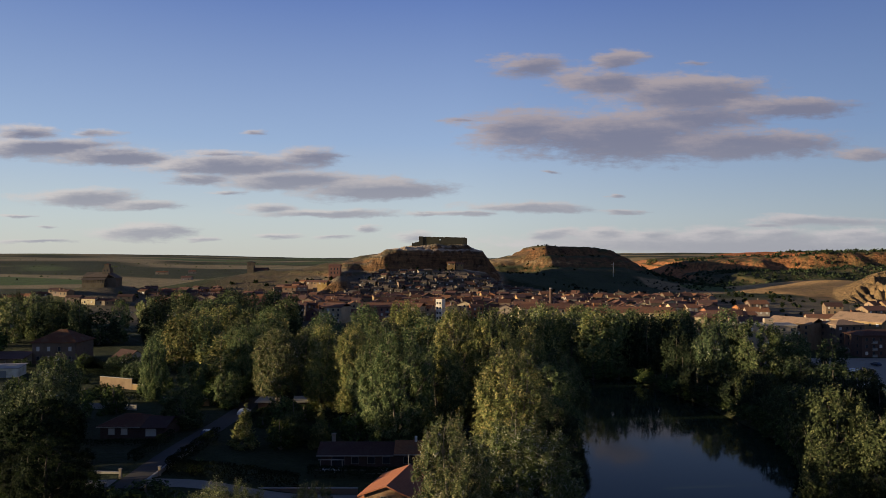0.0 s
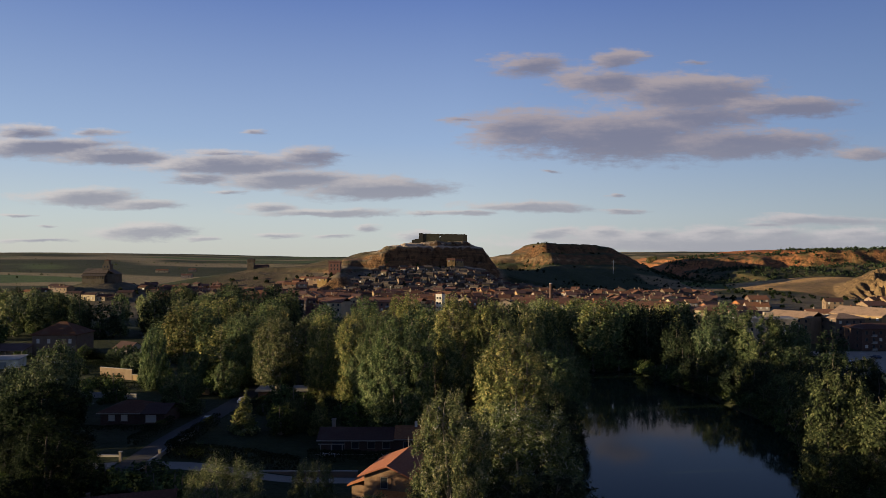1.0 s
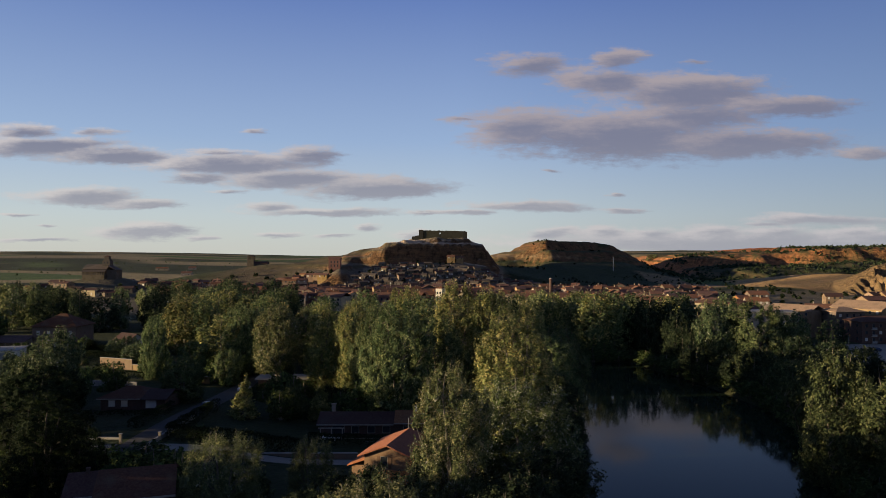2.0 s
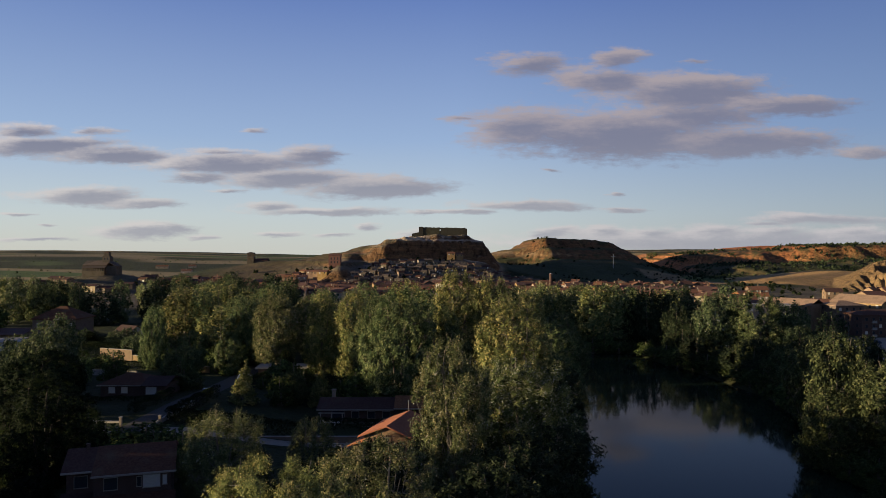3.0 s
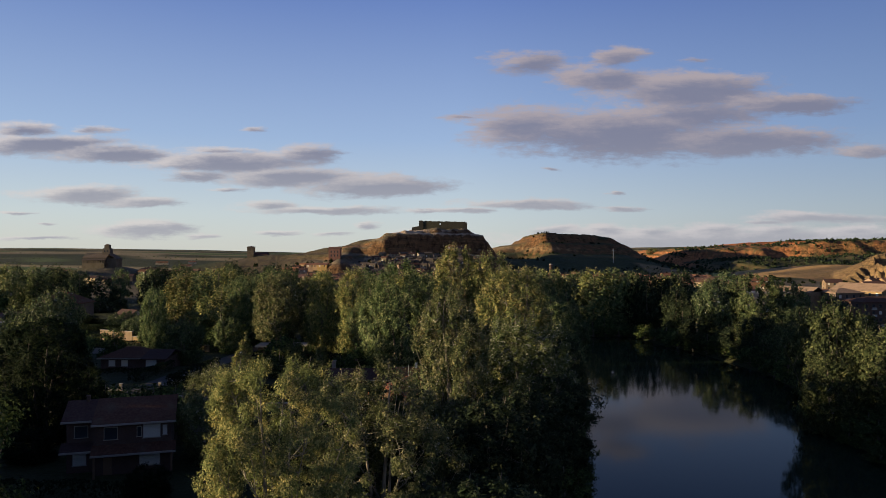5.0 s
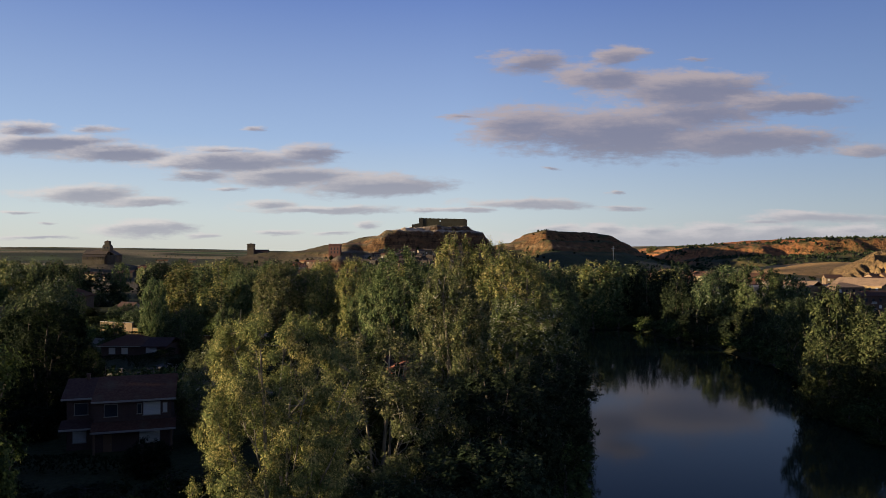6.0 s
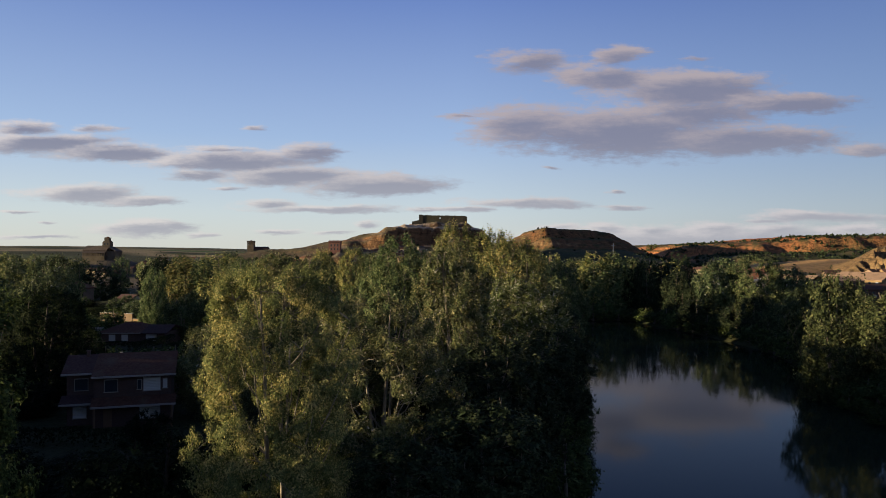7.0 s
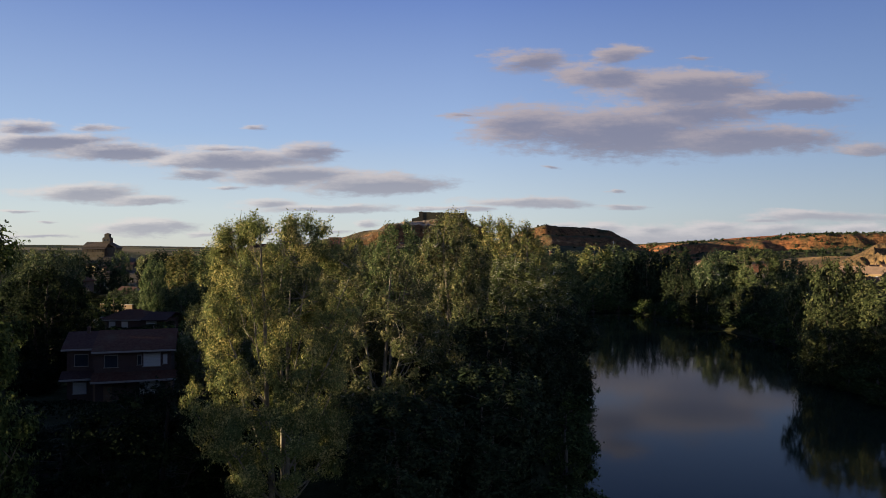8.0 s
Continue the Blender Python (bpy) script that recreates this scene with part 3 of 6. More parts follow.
def tree_shape(name, mat, bark, seed, leaves, size, height=20.0, radius=6.0, low=0.1, clumps=200, clump=0.9, limbs=14, rise=0.9, stretch=1.2, belly=0.5, square=0.5, stems=1, trunk=0.3, uneven=0.2, inner=0.25, shoot=0.3, core=0.06, spikes=4, cone=False, twigs=True, droop=0.0):
    """One tree at the origin: tapered stems, limbs that rise from them, twigs, and leaf clumps at their ends inside an uneven egg- or cone-shaped crown. Returns its Empty."""
    rng = np.random.default_rng(seed)
    ob = empty(name, 0, 0, 0)
    h0 = height * low
    verts, faces, paths = [], [], []
    steps = np.linspace(0, 1, 9)
    for s in range(stems):
        far = 0.0 if stems == 1 else radius * rng.uniform(0.2, 0.42)
        ang = 2 * math.pi * s / stems + rng.uniform(-0.5, 0.5)
        kink = np.cumsum(rng.normal(0, 0.008, (9, 2)), 0) * height
        pts = np.stack([math.cos(ang) * (0.25 * (stems > 1) + far * steps ** 1.3) + kink[:, 0], math.sin(ang) * (0.25 * (stems > 1) + far * steps ** 1.3) + kink[:, 1], height * (0.95 - 0.1 * (s > 0)) * steps - 0.4 * (steps == 0)], 1)
        r0 = trunk * (1.0 if s == 0 else 0.75)
        tube(verts, faces, list(pts), list(r0 * (1 - 0.88 * steps) * np.where(steps == 0, 1.3, 1.0) + 0.015), 6 if twigs else 4)
        paths.append(pts)

    def stem_at(k, z):
        return np.array([np.interp(z, paths[k][:, 2], paths[k][:, i]) for i in range(2)] + [z])

    # clump centres, kept apart from one another
    turns = rng.uniform(0, 2 * math.pi, 4)
    cen, own, outs = np.empty((0, 3)), [], []
    tries = 0
    while len(cen) < clumps and tries < clumps * 12:
        tries += 1
        f, ang = rng.uniform(0, 1), rng.uniform(0, 2 * math.pi)
        if cone:
            prof = 1.02 - 0.97 * f
        else:
            g = abs(f - belly) / (1.0 - belly if f > belly else belly + 0.15)
            prof = max(0.0, 1 - g ** (2.0 + square)) ** 0.6
        if rng.uniform(0, 1) > prof + 0.12:
            continue
        lob = 1 + uneven * (math.sin(2 * ang + turns[0] + 4 * f) + 0.7 * math.sin(3 * ang + turns[1] - 6 * f) + 0.6 * math.sin(11 * f + turns[2] + ang))
        out = radius * prof * lob * math.sqrt(rng.uniform(inner, 1.0)) - clump * 0.4
        k = int((ang / (2 * math.pi) * stems + 0.5)) % stems
        z = h0 + (height - h0) * f - clump * 0.5 - droop * max(out, 0)
        axis = stem_at(k, z) * (1 - 0.75 * (stems > 1))
        c = np.array((axis[0] + max(out, 0) * math.cos(ang), axis[1] + max(out, 0) * math.sin(ang), z))
        if len(cen) and np.min(np.sum(((cen - c) / (1, 1, stretch)) ** 2, 1)) < (clump * 0.62) ** 2:
            continue
        cen = np.vstack([cen, c])
        own.append(k)
        outs.append(max(out, 0.0))
    outs = np.array(outs)
    rad = clump * rng.uniform(0.7, 1.3, len(cen)) * (1.1 - 0.3 * cen[:, 2] / height)
    # limbs end at clumps that lie far apart
    tips = [int(np.argmax(outs))]
    gapd = np.linalg.norm(cen - cen[tips[0]], axis=1)
    for i in range(min(limbs, len(cen)) - 1):
        t = int(np.argmax(gapd * (0.35 + outs / (outs.max() + 1e-6))))
        tips.append(t)
        gapd = np.minimum(gapd, np.linalg.norm(cen - cen[t], axis=1))
    joints = [p[3:] for p in paths]
    for t in tips:
        k = own[t]
        start = stem_at(k, max(h0 * 0.75, cen[t][2] - rise * outs[t] - 0.06 * height))
        w = np.linspace(0, 1, 6)[:, None]
        bow = np.array((0, 0, -0.12 * outs[t])) * np.sin(w * math.pi) + rng.normal(0, 0.035, (6, 3)) * outs[t] * np.sin(w * math.pi)
        line = start + (cen[t] - start) * w + bow
        thick = trunk * 0.4 * (1.15 - cen[t][2] / height)
        tube(verts, faces, list(line), list(thick * (1 - w[:, 0]) ** 0.8 + 0.02), 5 if twigs else 3)
        joints.append(line[1:])
    joints = np.vstack(joints)
    if twigs:
        for c in cen:
            j = joints[int(np.argmin(np.sum((joints - c) ** 2, 1) + 4.0 * (joints[:, 2] > c[2])))]
            tube(verts, faces, [j, j * 0.45 + c * 0.55 + rng.normal(0, 0.08, 3), c + (c - j) * 0.15], [0.035, 0.022, 0.01], 3)
    if spikes:
        high = np.argsort(cen[:, 2])[-max(spikes * 2, 8):]
        for i in rng.choice(high, spikes):
            up = np.array((rng.normal(0, 0.15), rng.normal(0, 0.15), 1.0)) * (rad[i] * stretch + height * rng.uniform(0.015, 0.05))
            tube(verts, faces, [cen[i], cen[i] + up * 0.6, cen[i] + up], [0.045, 0.028, 0.012], 3)
    # leaves: on each clump's shell, along shoots that stand out of it, and a coarse dense core
    pick = rng.choice(len(cen), leaves, p=rad ** 2 / np.sum(rad ** 2))
    d = rng.normal(0, 1, (leaves, 3))
    d /= np.linalg.norm(d, axis=1)[:, None]
    r = (0.45 + 0.6 * rng.uniform(0, 1, (leaves, 1)) ** 0.6)
    sizes = np.full((leaves, 1), size)
    axis_out = cen - np.array((0, 0, height * 0.4))
    axis_out /= np.linalg.norm(axis_out, axis=1)[:, None] + 1e-9
    ways = rng.normal(0, 0.7, (len(cen), 6, 3)) + axis_out[:, None] * 0.7 + np.array((0, 0, 0.55 - 1.2 * (droop > 0)))
    ways /= np.linalg.norm(ways, axis=2)[..., None]
    kind = rng.uniform(0, 1, leaves)
    sh = kind < shoot
    along = ways[pick[sh], rng.integers(0, 6, int(sh.sum()))]
    d[sh] = along + d[sh] * 0.13
    r[sh] = rng.uniform(0.5, 1.75, (int(sh.sum()), 1)) ** 0.9
    co = kind > 1 - core
    r[co] = rng.uniform(0, 0.5, (int(co.sum()), 1))
    sizes[co] = np.minimum(size * 3.4, clump * 0.8)
    p = cen[pick] + d * r * rad[pick][:, None] * np.array((1, 1, stretch))
    keep = p[:, 2] > 0.1
    p, d, sizes, own_out = p[keep], d[keep], sizes[keep], axis_out[pick][keep]
    me = bpy.data.meshes.new("trunk")
    me.from_pydata(verts, [], faces)
    me.polygons.foreach_set("use_smooth", [True] * len(faces))
    me.materials.append(bark)
    part("trunk", me, bark, ob)
    part("crown", leaf_mesh("crown", mat, p, d * 0.7 + own_out * 0.8 + np.array((0, 0, 0.1)), sizes, rng, ruffle=0.42, corners=3), mat, ob)
    ob["high"], ob["wide"] = height, radius
    return ob


USED = set()


def plant(shape, x, y, top, radius, label, turn=None, group="", ground_z=None):
    """Puts a copy of a tree shape on the land, scaled to its top and radius; the first use takes the shape itself."""
    z = float(land(x, y)) if ground_z is None else ground_z
    z = max(z, 0.15)
    h = max(top - z, 2.0)
    turn = random.uniform(0, 360) if turn is None else turn
    s = radius / shape["wide"]
    m = pose(x, y, z - 0.05, 0, 0, turn) @ Matrix.Diagonal((s, s, h / shape["high"], 1))
    if shape.name in USED:
        ob = copy_thing(shape, Matrix.Identity(4))
    else:
        USED.add(shape.name)
        ob = shape
    ob.matrix_basis = m
    return tagged(ob, label, "tree", group)


random.seed(11)
big_a = tree_shape("poplar_tree", LEAF_GOLD, BARK_PALE, 1, 150000, 0.077, 19, 4.4, 0.24, 290, 0.66, 30, 1.0, 0.85, 0.72, 2.6, 3, 0.24, 0.15, 0.3, 0.16, 0.03, 2)
big_b = tree_shape("poplar_tree", LEAF_MIXED, BARK_PALE, 2, 85000, 0.105, 17, 5.0, 0.08, 240, 0.68, 24, 1.0, 1.0, 0.55, 1.0, 3, 0.24, 0.18, 0.3, 0.2, 0.04, 4)
big_c = tree_shape("alder_tree", LEAF_SHADE, BARK, 31, 45000, 0.13, 19, 4.0, 0.1, 200, 0.7, 18, 0.8, 1.0, 0.55, 1.0, 2, 0.25, 0.16, 0.25, 0.3, 0.05, 4)
plume = tree_shape("poplar_tree", LEAF_MIXED, BARK_PALE, 4, 60000, 0.14, 21, 4.2, 0.1, 260, 0.62, 24, 2.2, 2.0, 0.55, 0.8, 3, 0.25, 0.14, 0.25, 0.42, 0.05, 22)
white = tree_shape("white_poplar_tree", LEAF_WHITE, BARK_PALE, 41, 70000, 0.14, 18, 6.4, 0.06, 300, 0.8, 22, 1.0, 1.15, 0.6, 0.8, 2, 0.28, 0.14, 0.25, 0.3, 0.05, 6)
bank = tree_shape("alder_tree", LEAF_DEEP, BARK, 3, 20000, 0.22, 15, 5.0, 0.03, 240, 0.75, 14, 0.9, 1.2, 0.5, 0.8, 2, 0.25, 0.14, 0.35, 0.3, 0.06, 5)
mid_c = tree_shape("ash_tree", LEAF, BARK, 5, 22000, 0.24, 15, 6.5, 0.05, 260, 0.95, 12, 0.8, 1.1, 0.5, 0.8, 2, 0.3, 0.15, 0.35, 0.28, 0.07, 4)
grove_a = tree_shape("poplar_tree", LEAF, BARK, 21, 36000, 0.2, 20, 6.2, 0.08, 420, 0.78, 16, 1.5, 1.25, 0.42, 0.2, 2, 0.32, 0.1, 0.55, 0.36, 0.06, 8)
grove_b = tree_shape("poplar_tree", LEAF_GOLD, BARK, 22, 36000, 0.2, 22, 5.6, 0.08, 420, 0.75, 16, 1.8, 1.5, 0.46, 0.25, 3, 0.32, 0.12, 0.5, 0.4, 0.06, 12)
grove_c = tree_shape("poplar_tree", LEAF_MIXED, BARK, 23, 30000, 0.2, 20, 4.6, 0.22, 300, 0.74, 16, 1.6, 1.35, 0.5, 0.3, 2, 0.34, 0.14, 0.5, 0.36, 0.06, 8)
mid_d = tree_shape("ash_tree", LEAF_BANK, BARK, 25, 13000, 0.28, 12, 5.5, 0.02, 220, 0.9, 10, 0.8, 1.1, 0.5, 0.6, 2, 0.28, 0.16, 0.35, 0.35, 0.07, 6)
# leafy trees in LEAF_DARK: their near black stands in for the garden's shade
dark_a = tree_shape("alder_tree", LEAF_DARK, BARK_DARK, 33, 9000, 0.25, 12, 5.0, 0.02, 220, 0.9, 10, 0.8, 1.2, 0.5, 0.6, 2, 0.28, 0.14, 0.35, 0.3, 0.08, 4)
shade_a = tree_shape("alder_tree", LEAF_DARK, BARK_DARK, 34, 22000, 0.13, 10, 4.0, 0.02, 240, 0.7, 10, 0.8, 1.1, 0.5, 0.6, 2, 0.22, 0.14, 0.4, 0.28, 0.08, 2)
willow = tree_shape("willow_tree", LEAF_GREY, BARK, 6, 16000, 0.24, 12, 5.5, 0.03, 240, 0.85, 12, 1.0, 1.3, 0.55, 0.6, 2, 0.28, 0.18, 0.35, 0.42, 0.06, 8)
silver = tree_shape("willow_tree", LEAF_SILVER, BARK, 36, 62000, 0.095, 12, 5.6, 0.04, 360, 0.68, 16, 1.0, 1.4, 0.52, 0.7, 2, 0.28, 0.1, 0.45, 0.34, 0.05, 6)
pine = tree_shape("stone_pine", LEAF_DARK, BARK_DARK, 7, 20000, 0.22, 14, 7.0, 0.28, 420, 0.85, 14, 0.9, 0.9, 0.5, 0.6, 1, 0.35, 0.04, 0.6, 0.15, 0.12, 0)
spruce = tree_shape("dark_conifer", LEAF_DARK, BARK_DARK, 47, 26000, 0.16, 16, 4.6, 0.02, 300, 0.72, 20, 0.4, 1.3, 0.3, 0.2, 3, 0.3, 0.2, 0.3, 0.45, 0.06, 4)
conifer = tree_shape("young_conifer", LEAF_GOLD, BARK, 8, 8000, 0.18, 9, 2.2, 0.03, 120, 0.42, 16, -0.1, 1.0, 0.3, 0.2, 1, 0.12, 0.06, 0.25, 0.4, 0.05, 1, True)
cypress = tree_shape("cypress_tree", LEAF_DARK, BARK, 9, 4000, 0.26, 15, 1.2, 0.01, 90, 0.6, 4, 1.0, 2.2, 0.45, 0.6, 1, 0.16, 0.05, 0.1, 0.2, 0.06, 0, False, False)
FAR = dict(limbs=6, rise=1.4, belly=0.5, square=0.6, trunk=0.35, uneven=0.14, inner=0.5, core=0.14, twigs=False)
far_a = tree_shape("poplar_tree", LEAF, BARK, 12, 3700, 0.5, 20, 6.0, 0.05, 150, 1.05, stretch=1.5, shoot=0.3, spikes=3, **FAR)
far_b = tree_shape("poplar_tree", LEAF_GOLD, BARK, 13, 4200, 0.5, 22, 5.5, 0.05, 150, 1.0, stretch=1.8, shoot=0.36, spikes=6, **FAR)
far_c = tree_shape("ash_tree", LEAF_MIXED, BARK, 14, 4000, 0.5, 15, 6.5, 0.04, 140, 1.15, stretch=1.1, shoot=0.3, spikes=2, **FAR)
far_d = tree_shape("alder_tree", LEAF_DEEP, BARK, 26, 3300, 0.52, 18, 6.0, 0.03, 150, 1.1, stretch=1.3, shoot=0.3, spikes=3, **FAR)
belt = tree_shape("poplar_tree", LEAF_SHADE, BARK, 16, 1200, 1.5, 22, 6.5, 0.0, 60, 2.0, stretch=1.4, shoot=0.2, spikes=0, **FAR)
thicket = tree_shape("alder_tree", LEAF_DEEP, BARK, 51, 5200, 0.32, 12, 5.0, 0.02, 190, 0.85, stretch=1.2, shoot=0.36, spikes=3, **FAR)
shrub = tree_shape("waterside_shrub", LEAF_SHADE, BARK, 52, 3200, 0.2, 6, 3.0, 0.02, 90, 0.6, stretch=1.0, shoot=0.4, spikes=2, **FAR)
small = tree_shape("garden_tree", LEAF_SHADE, BARK, 17, 1100, 0.4, 7, 2.8, 0.02, 60, 0.72, stretch=1.0, shoot=0.35, spikes=2, **FAR)
bush = tree_shape("garden_shrub", LEAF_SHADE, BARK, 15, 1100, 0.2, 3.0, 1.6, 0.0, 36, 0.5, stretch=0.9, shoot=0.3, spikes=0, **FAR)

TALL_GOLD = "tall poplar with pale trunks and yellowing leaves"
TALL = "tall dense green poplar on the river bank"
ASH = "broad green tree with a rounded crown"
# the trees by the camera and along the near bank
plant(big_a, -8.5, 38.5, 23.2, 3.6, TALL_GOLD, 200)
plant(big_b, -4.6, 52.5, 20.6, 4.8, TALL, 90)
plant(big_c, -21.2, 31.0, 23.8, 3.3, "dark leafy tree at the garden's edge", 10)
plant(plume, 0.8, 78.5, 24.4, 4.0, TALL_GOLD, 75)
plant(white, 9.8, 95, 21.0, 6.6, "white poplar with pale leaf tips in the sun", 75)
# those hidden behind the near poplars are added to block the low sun
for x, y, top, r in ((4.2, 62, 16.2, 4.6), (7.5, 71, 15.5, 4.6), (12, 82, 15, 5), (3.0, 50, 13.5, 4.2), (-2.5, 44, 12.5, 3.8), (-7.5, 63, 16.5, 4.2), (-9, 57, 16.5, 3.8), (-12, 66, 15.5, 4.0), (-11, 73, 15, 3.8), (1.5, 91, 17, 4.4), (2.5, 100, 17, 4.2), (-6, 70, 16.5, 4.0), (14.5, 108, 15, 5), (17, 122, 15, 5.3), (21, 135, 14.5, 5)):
    plant(bank, x, y, top, r, "dark leafy bank tree, some added unseen for shade", group="river bank trees")
# the great poplars in the middle
for x, y, top, r in ((3, 168, 30, 6.5), (11, 166, 28.5, 6), (11.6, 123, 26.0, 6.4), (20, 176, 25, 5.5), (-22.5, 186, 24.6, 5.0), (-31, 190, 24.0, 4.8)):
    plant(grove_b, x, y, top, r, TALL_GOLD, group="grove poplars")
for x, y, top, r in ((-8.8, 150, 27.0, 7.0), (-1, 160, 23, 6), (-15, 172, 23.5, 6), (22, 150, 20, 6), (-54, 214, 20, 5), (-18, 205, 22, 6), (27, 172, 20, 6)):
    plant(grove_a, x, y, top, r, TALL, group="grove poplars")
for x, y, top, r in ((-42, 187, 23.3, 5.3), (-46, 206, 21.5, 5), (-37, 208, 22, 5)):
    plant(grove_c, x, y, top, r, TALL, group="grove poplars")
for x, y, top, r in ((-80.4, 205, 18.8, 3.6), (-70, 208, 12, 4.4), (-57.5, 213, 21, 5.4), (-62, 228, 21, 6), (15, 140, 18, 6), (-56, 193, 11.4, 3.6)):
    plant(mid_c, x, y, top, r, ASH, group="garden trees")
for x, y, top, r in ((-71.6, 132, 20.5, 5.6), (-82, 157, 20.5, 5.5), (-85, 146, 17, 5)):
    plant(mid_d, x, y, top, r, ASH, group="garden trees")
plant(pine, -68.5, 126, 17.4, 7.2, "dark stone pine with a rounded umbrella crown")
plant(pine, -58.5, 109, 13.8, 6.5, "dark dense pine in a garden")
plant(spruce, -49.8, 92, 19.4, 4.2, "dark dense conifer in a garden")
plant(spruce, -47, 98, 13.6, 2.6, "dark dense conifer in a garden")
plant(pine, -67, 113, 12.5, 5, "dark dense pine in a garden")
plant(silver, -25.8, 86, 15.4, 5.0, "silvery grey-green willow with a soft crown")
plant(willow, -57.5, 163, 13.2, 4.6, "weeping willow with drooping grey-green leaves")
plant(willow, -31, 152, 9.5, 3.2, "silvery grey-green willow with a soft crown")
plant(conifer, -38.6, 144, 13.4, 3.0, "young pale green conifer of conical shape")
plant(conifer, -25, 152, 11.6, 2.7, "young pale green conifer of conical shape")
for x, y, top, r in ((-99, 237, 8.0, 3.8), (-107.5, 252, 8.4, 3.6), (-112.5, 253, 7.6, 3.2)):
    plant(mid_d, x, y, top, r, ASH, group="garden trees")
plant(silver, -17, 95, 12.6, 3.1, "small light green garden tree")
for x in (-38.2, -36.4):
    plant(cypress, x, 176, 10.5 + 0.3 * x % 1, 0.95, "narrow dark cypress column")
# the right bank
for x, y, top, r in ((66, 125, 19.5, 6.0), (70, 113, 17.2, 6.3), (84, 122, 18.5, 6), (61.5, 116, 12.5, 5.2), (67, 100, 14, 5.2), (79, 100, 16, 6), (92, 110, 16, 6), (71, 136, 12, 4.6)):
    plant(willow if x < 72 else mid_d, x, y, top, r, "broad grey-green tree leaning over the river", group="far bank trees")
for x, y, top, r in ((76, 148, 10, 4.6), (82, 156, 12, 5), (80, 170, 12, 5), (82, 192, 12, 5), (67, 121, 9.5, 4.2), (65, 92, 10, 4.5), (74, 84, 13, 5.5)):
    plant(willow, x, y, top, r, "grey-green willow at the water's edge", group="far bank willows")
# mid_d and far_d bring the bank's shade in through darker leaves
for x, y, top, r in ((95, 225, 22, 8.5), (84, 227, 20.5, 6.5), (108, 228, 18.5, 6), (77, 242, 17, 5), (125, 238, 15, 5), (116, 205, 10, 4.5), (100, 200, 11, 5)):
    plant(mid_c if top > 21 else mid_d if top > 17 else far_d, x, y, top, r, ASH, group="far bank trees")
# the wall of trees at the bend, and the woods beyond on the left
for i in range(15):
    x = 16 + i * 4.8 + random.uniform(-2, 2)
    # far_d carries shade; far_a and far_b are paler where the tops look lit
    plant(far_b if i in (3, 5, 7) else far_a if i in (4, 6, 8, 9) else far_d, x, random.uniform(252, 272), random.uniform(20, 23.5), random.uniform(5, 7), "green poplar in the row at the river bend", group="poplar row")
for i in range(32):
    x, y = random.uniform(-95, 22), random.uniform(214, 325)
    y += 45 if x < -80 and y < 245 else 0
    plant(random.choice((far_a, far_b)), x, y, random.uniform(18, 23.5), random.uniform(5, 7), "green poplar in the riverside wood", group="riverside wood")
for i in range(26):
    x, y = random.uniform(20, 120), random.uniform(278, 345)
    plant(random.choice((far_a, far_c, far_b)), x, y, random.uniform(16, 21.5), random.uniform(5, 7), "green tree in the riverside wood", group="riverside wood")
for i in range(64):
    y = random.uniform(285, 440)
    x = random.uniform(-0.64, -0.2) * y
    if (x + 146) ** 2 / 30 ** 2 + (y - 284) ** 2 / 30 ** 2 < 1 or abs(x + 112) < 12 and y < 285:
        continue
    plant(random.choice((far_a, far_d, far_c, far_d)), x, y, random.uniform(17, 23) - 4 * (y < 320), random.uniform(5, 8), "green tree in the dense valley wood", group="valley wood")
for i in range(16):
    x, y = random.uniform(-185, -85), random.uniform(236, 280)
    if abs(x + 146) < 26 or abs(x + 112) < 9:
        continue
    plant(random.choice((far_a, far_c)), x, y, random.uniform(11, 17), random.uniform(4, 6.5), "green tree in the dense valley wood", group="valley wood")

# poplars added out of view to the left, to shade the gardens in the evening
for i in range(34):
    f = i / 33
    x, y = -128 - 40 * f + random.uniform(-7, 7), -70 + 250 * f + random.uniform(-4, 4)
    plant(belt, x, y, random.uniform(14.5, 17.5), random.uniform(6, 7.5), "unseen poplar added to shade gardens and houses", group="shelter belt")
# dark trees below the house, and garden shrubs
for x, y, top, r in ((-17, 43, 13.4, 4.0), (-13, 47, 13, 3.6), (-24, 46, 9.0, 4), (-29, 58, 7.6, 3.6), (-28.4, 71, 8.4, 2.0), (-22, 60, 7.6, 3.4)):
    plant(shade_a, x, y, top, r, "leafy tree coloured near black for the shade beside the house", group="garden trees")
KEEP_OFF = [(-34.5, 128, 5, 8), (-54, 141, 12, 5), (-39, 142, 4, 7), (-24, 145, 4, 7), (-17, 92, 4, 5), (-35.5, 84, 11, 8), (-64, 147, 12, 19), (-14, 133, 15, 15), (-9, 106, 9, 12), (-146, 284, 18, 14), (-50, 160, 5, 60), (-30, 119, 24, 4.5), (-39, 189, 10, 5), (-100, 226, 12, 5), (-86, 190, 12, 5), (-122, 220, 24, 8), (-58, 143, 22, 6), (-60, 104, 60, 3)]
placed = 0
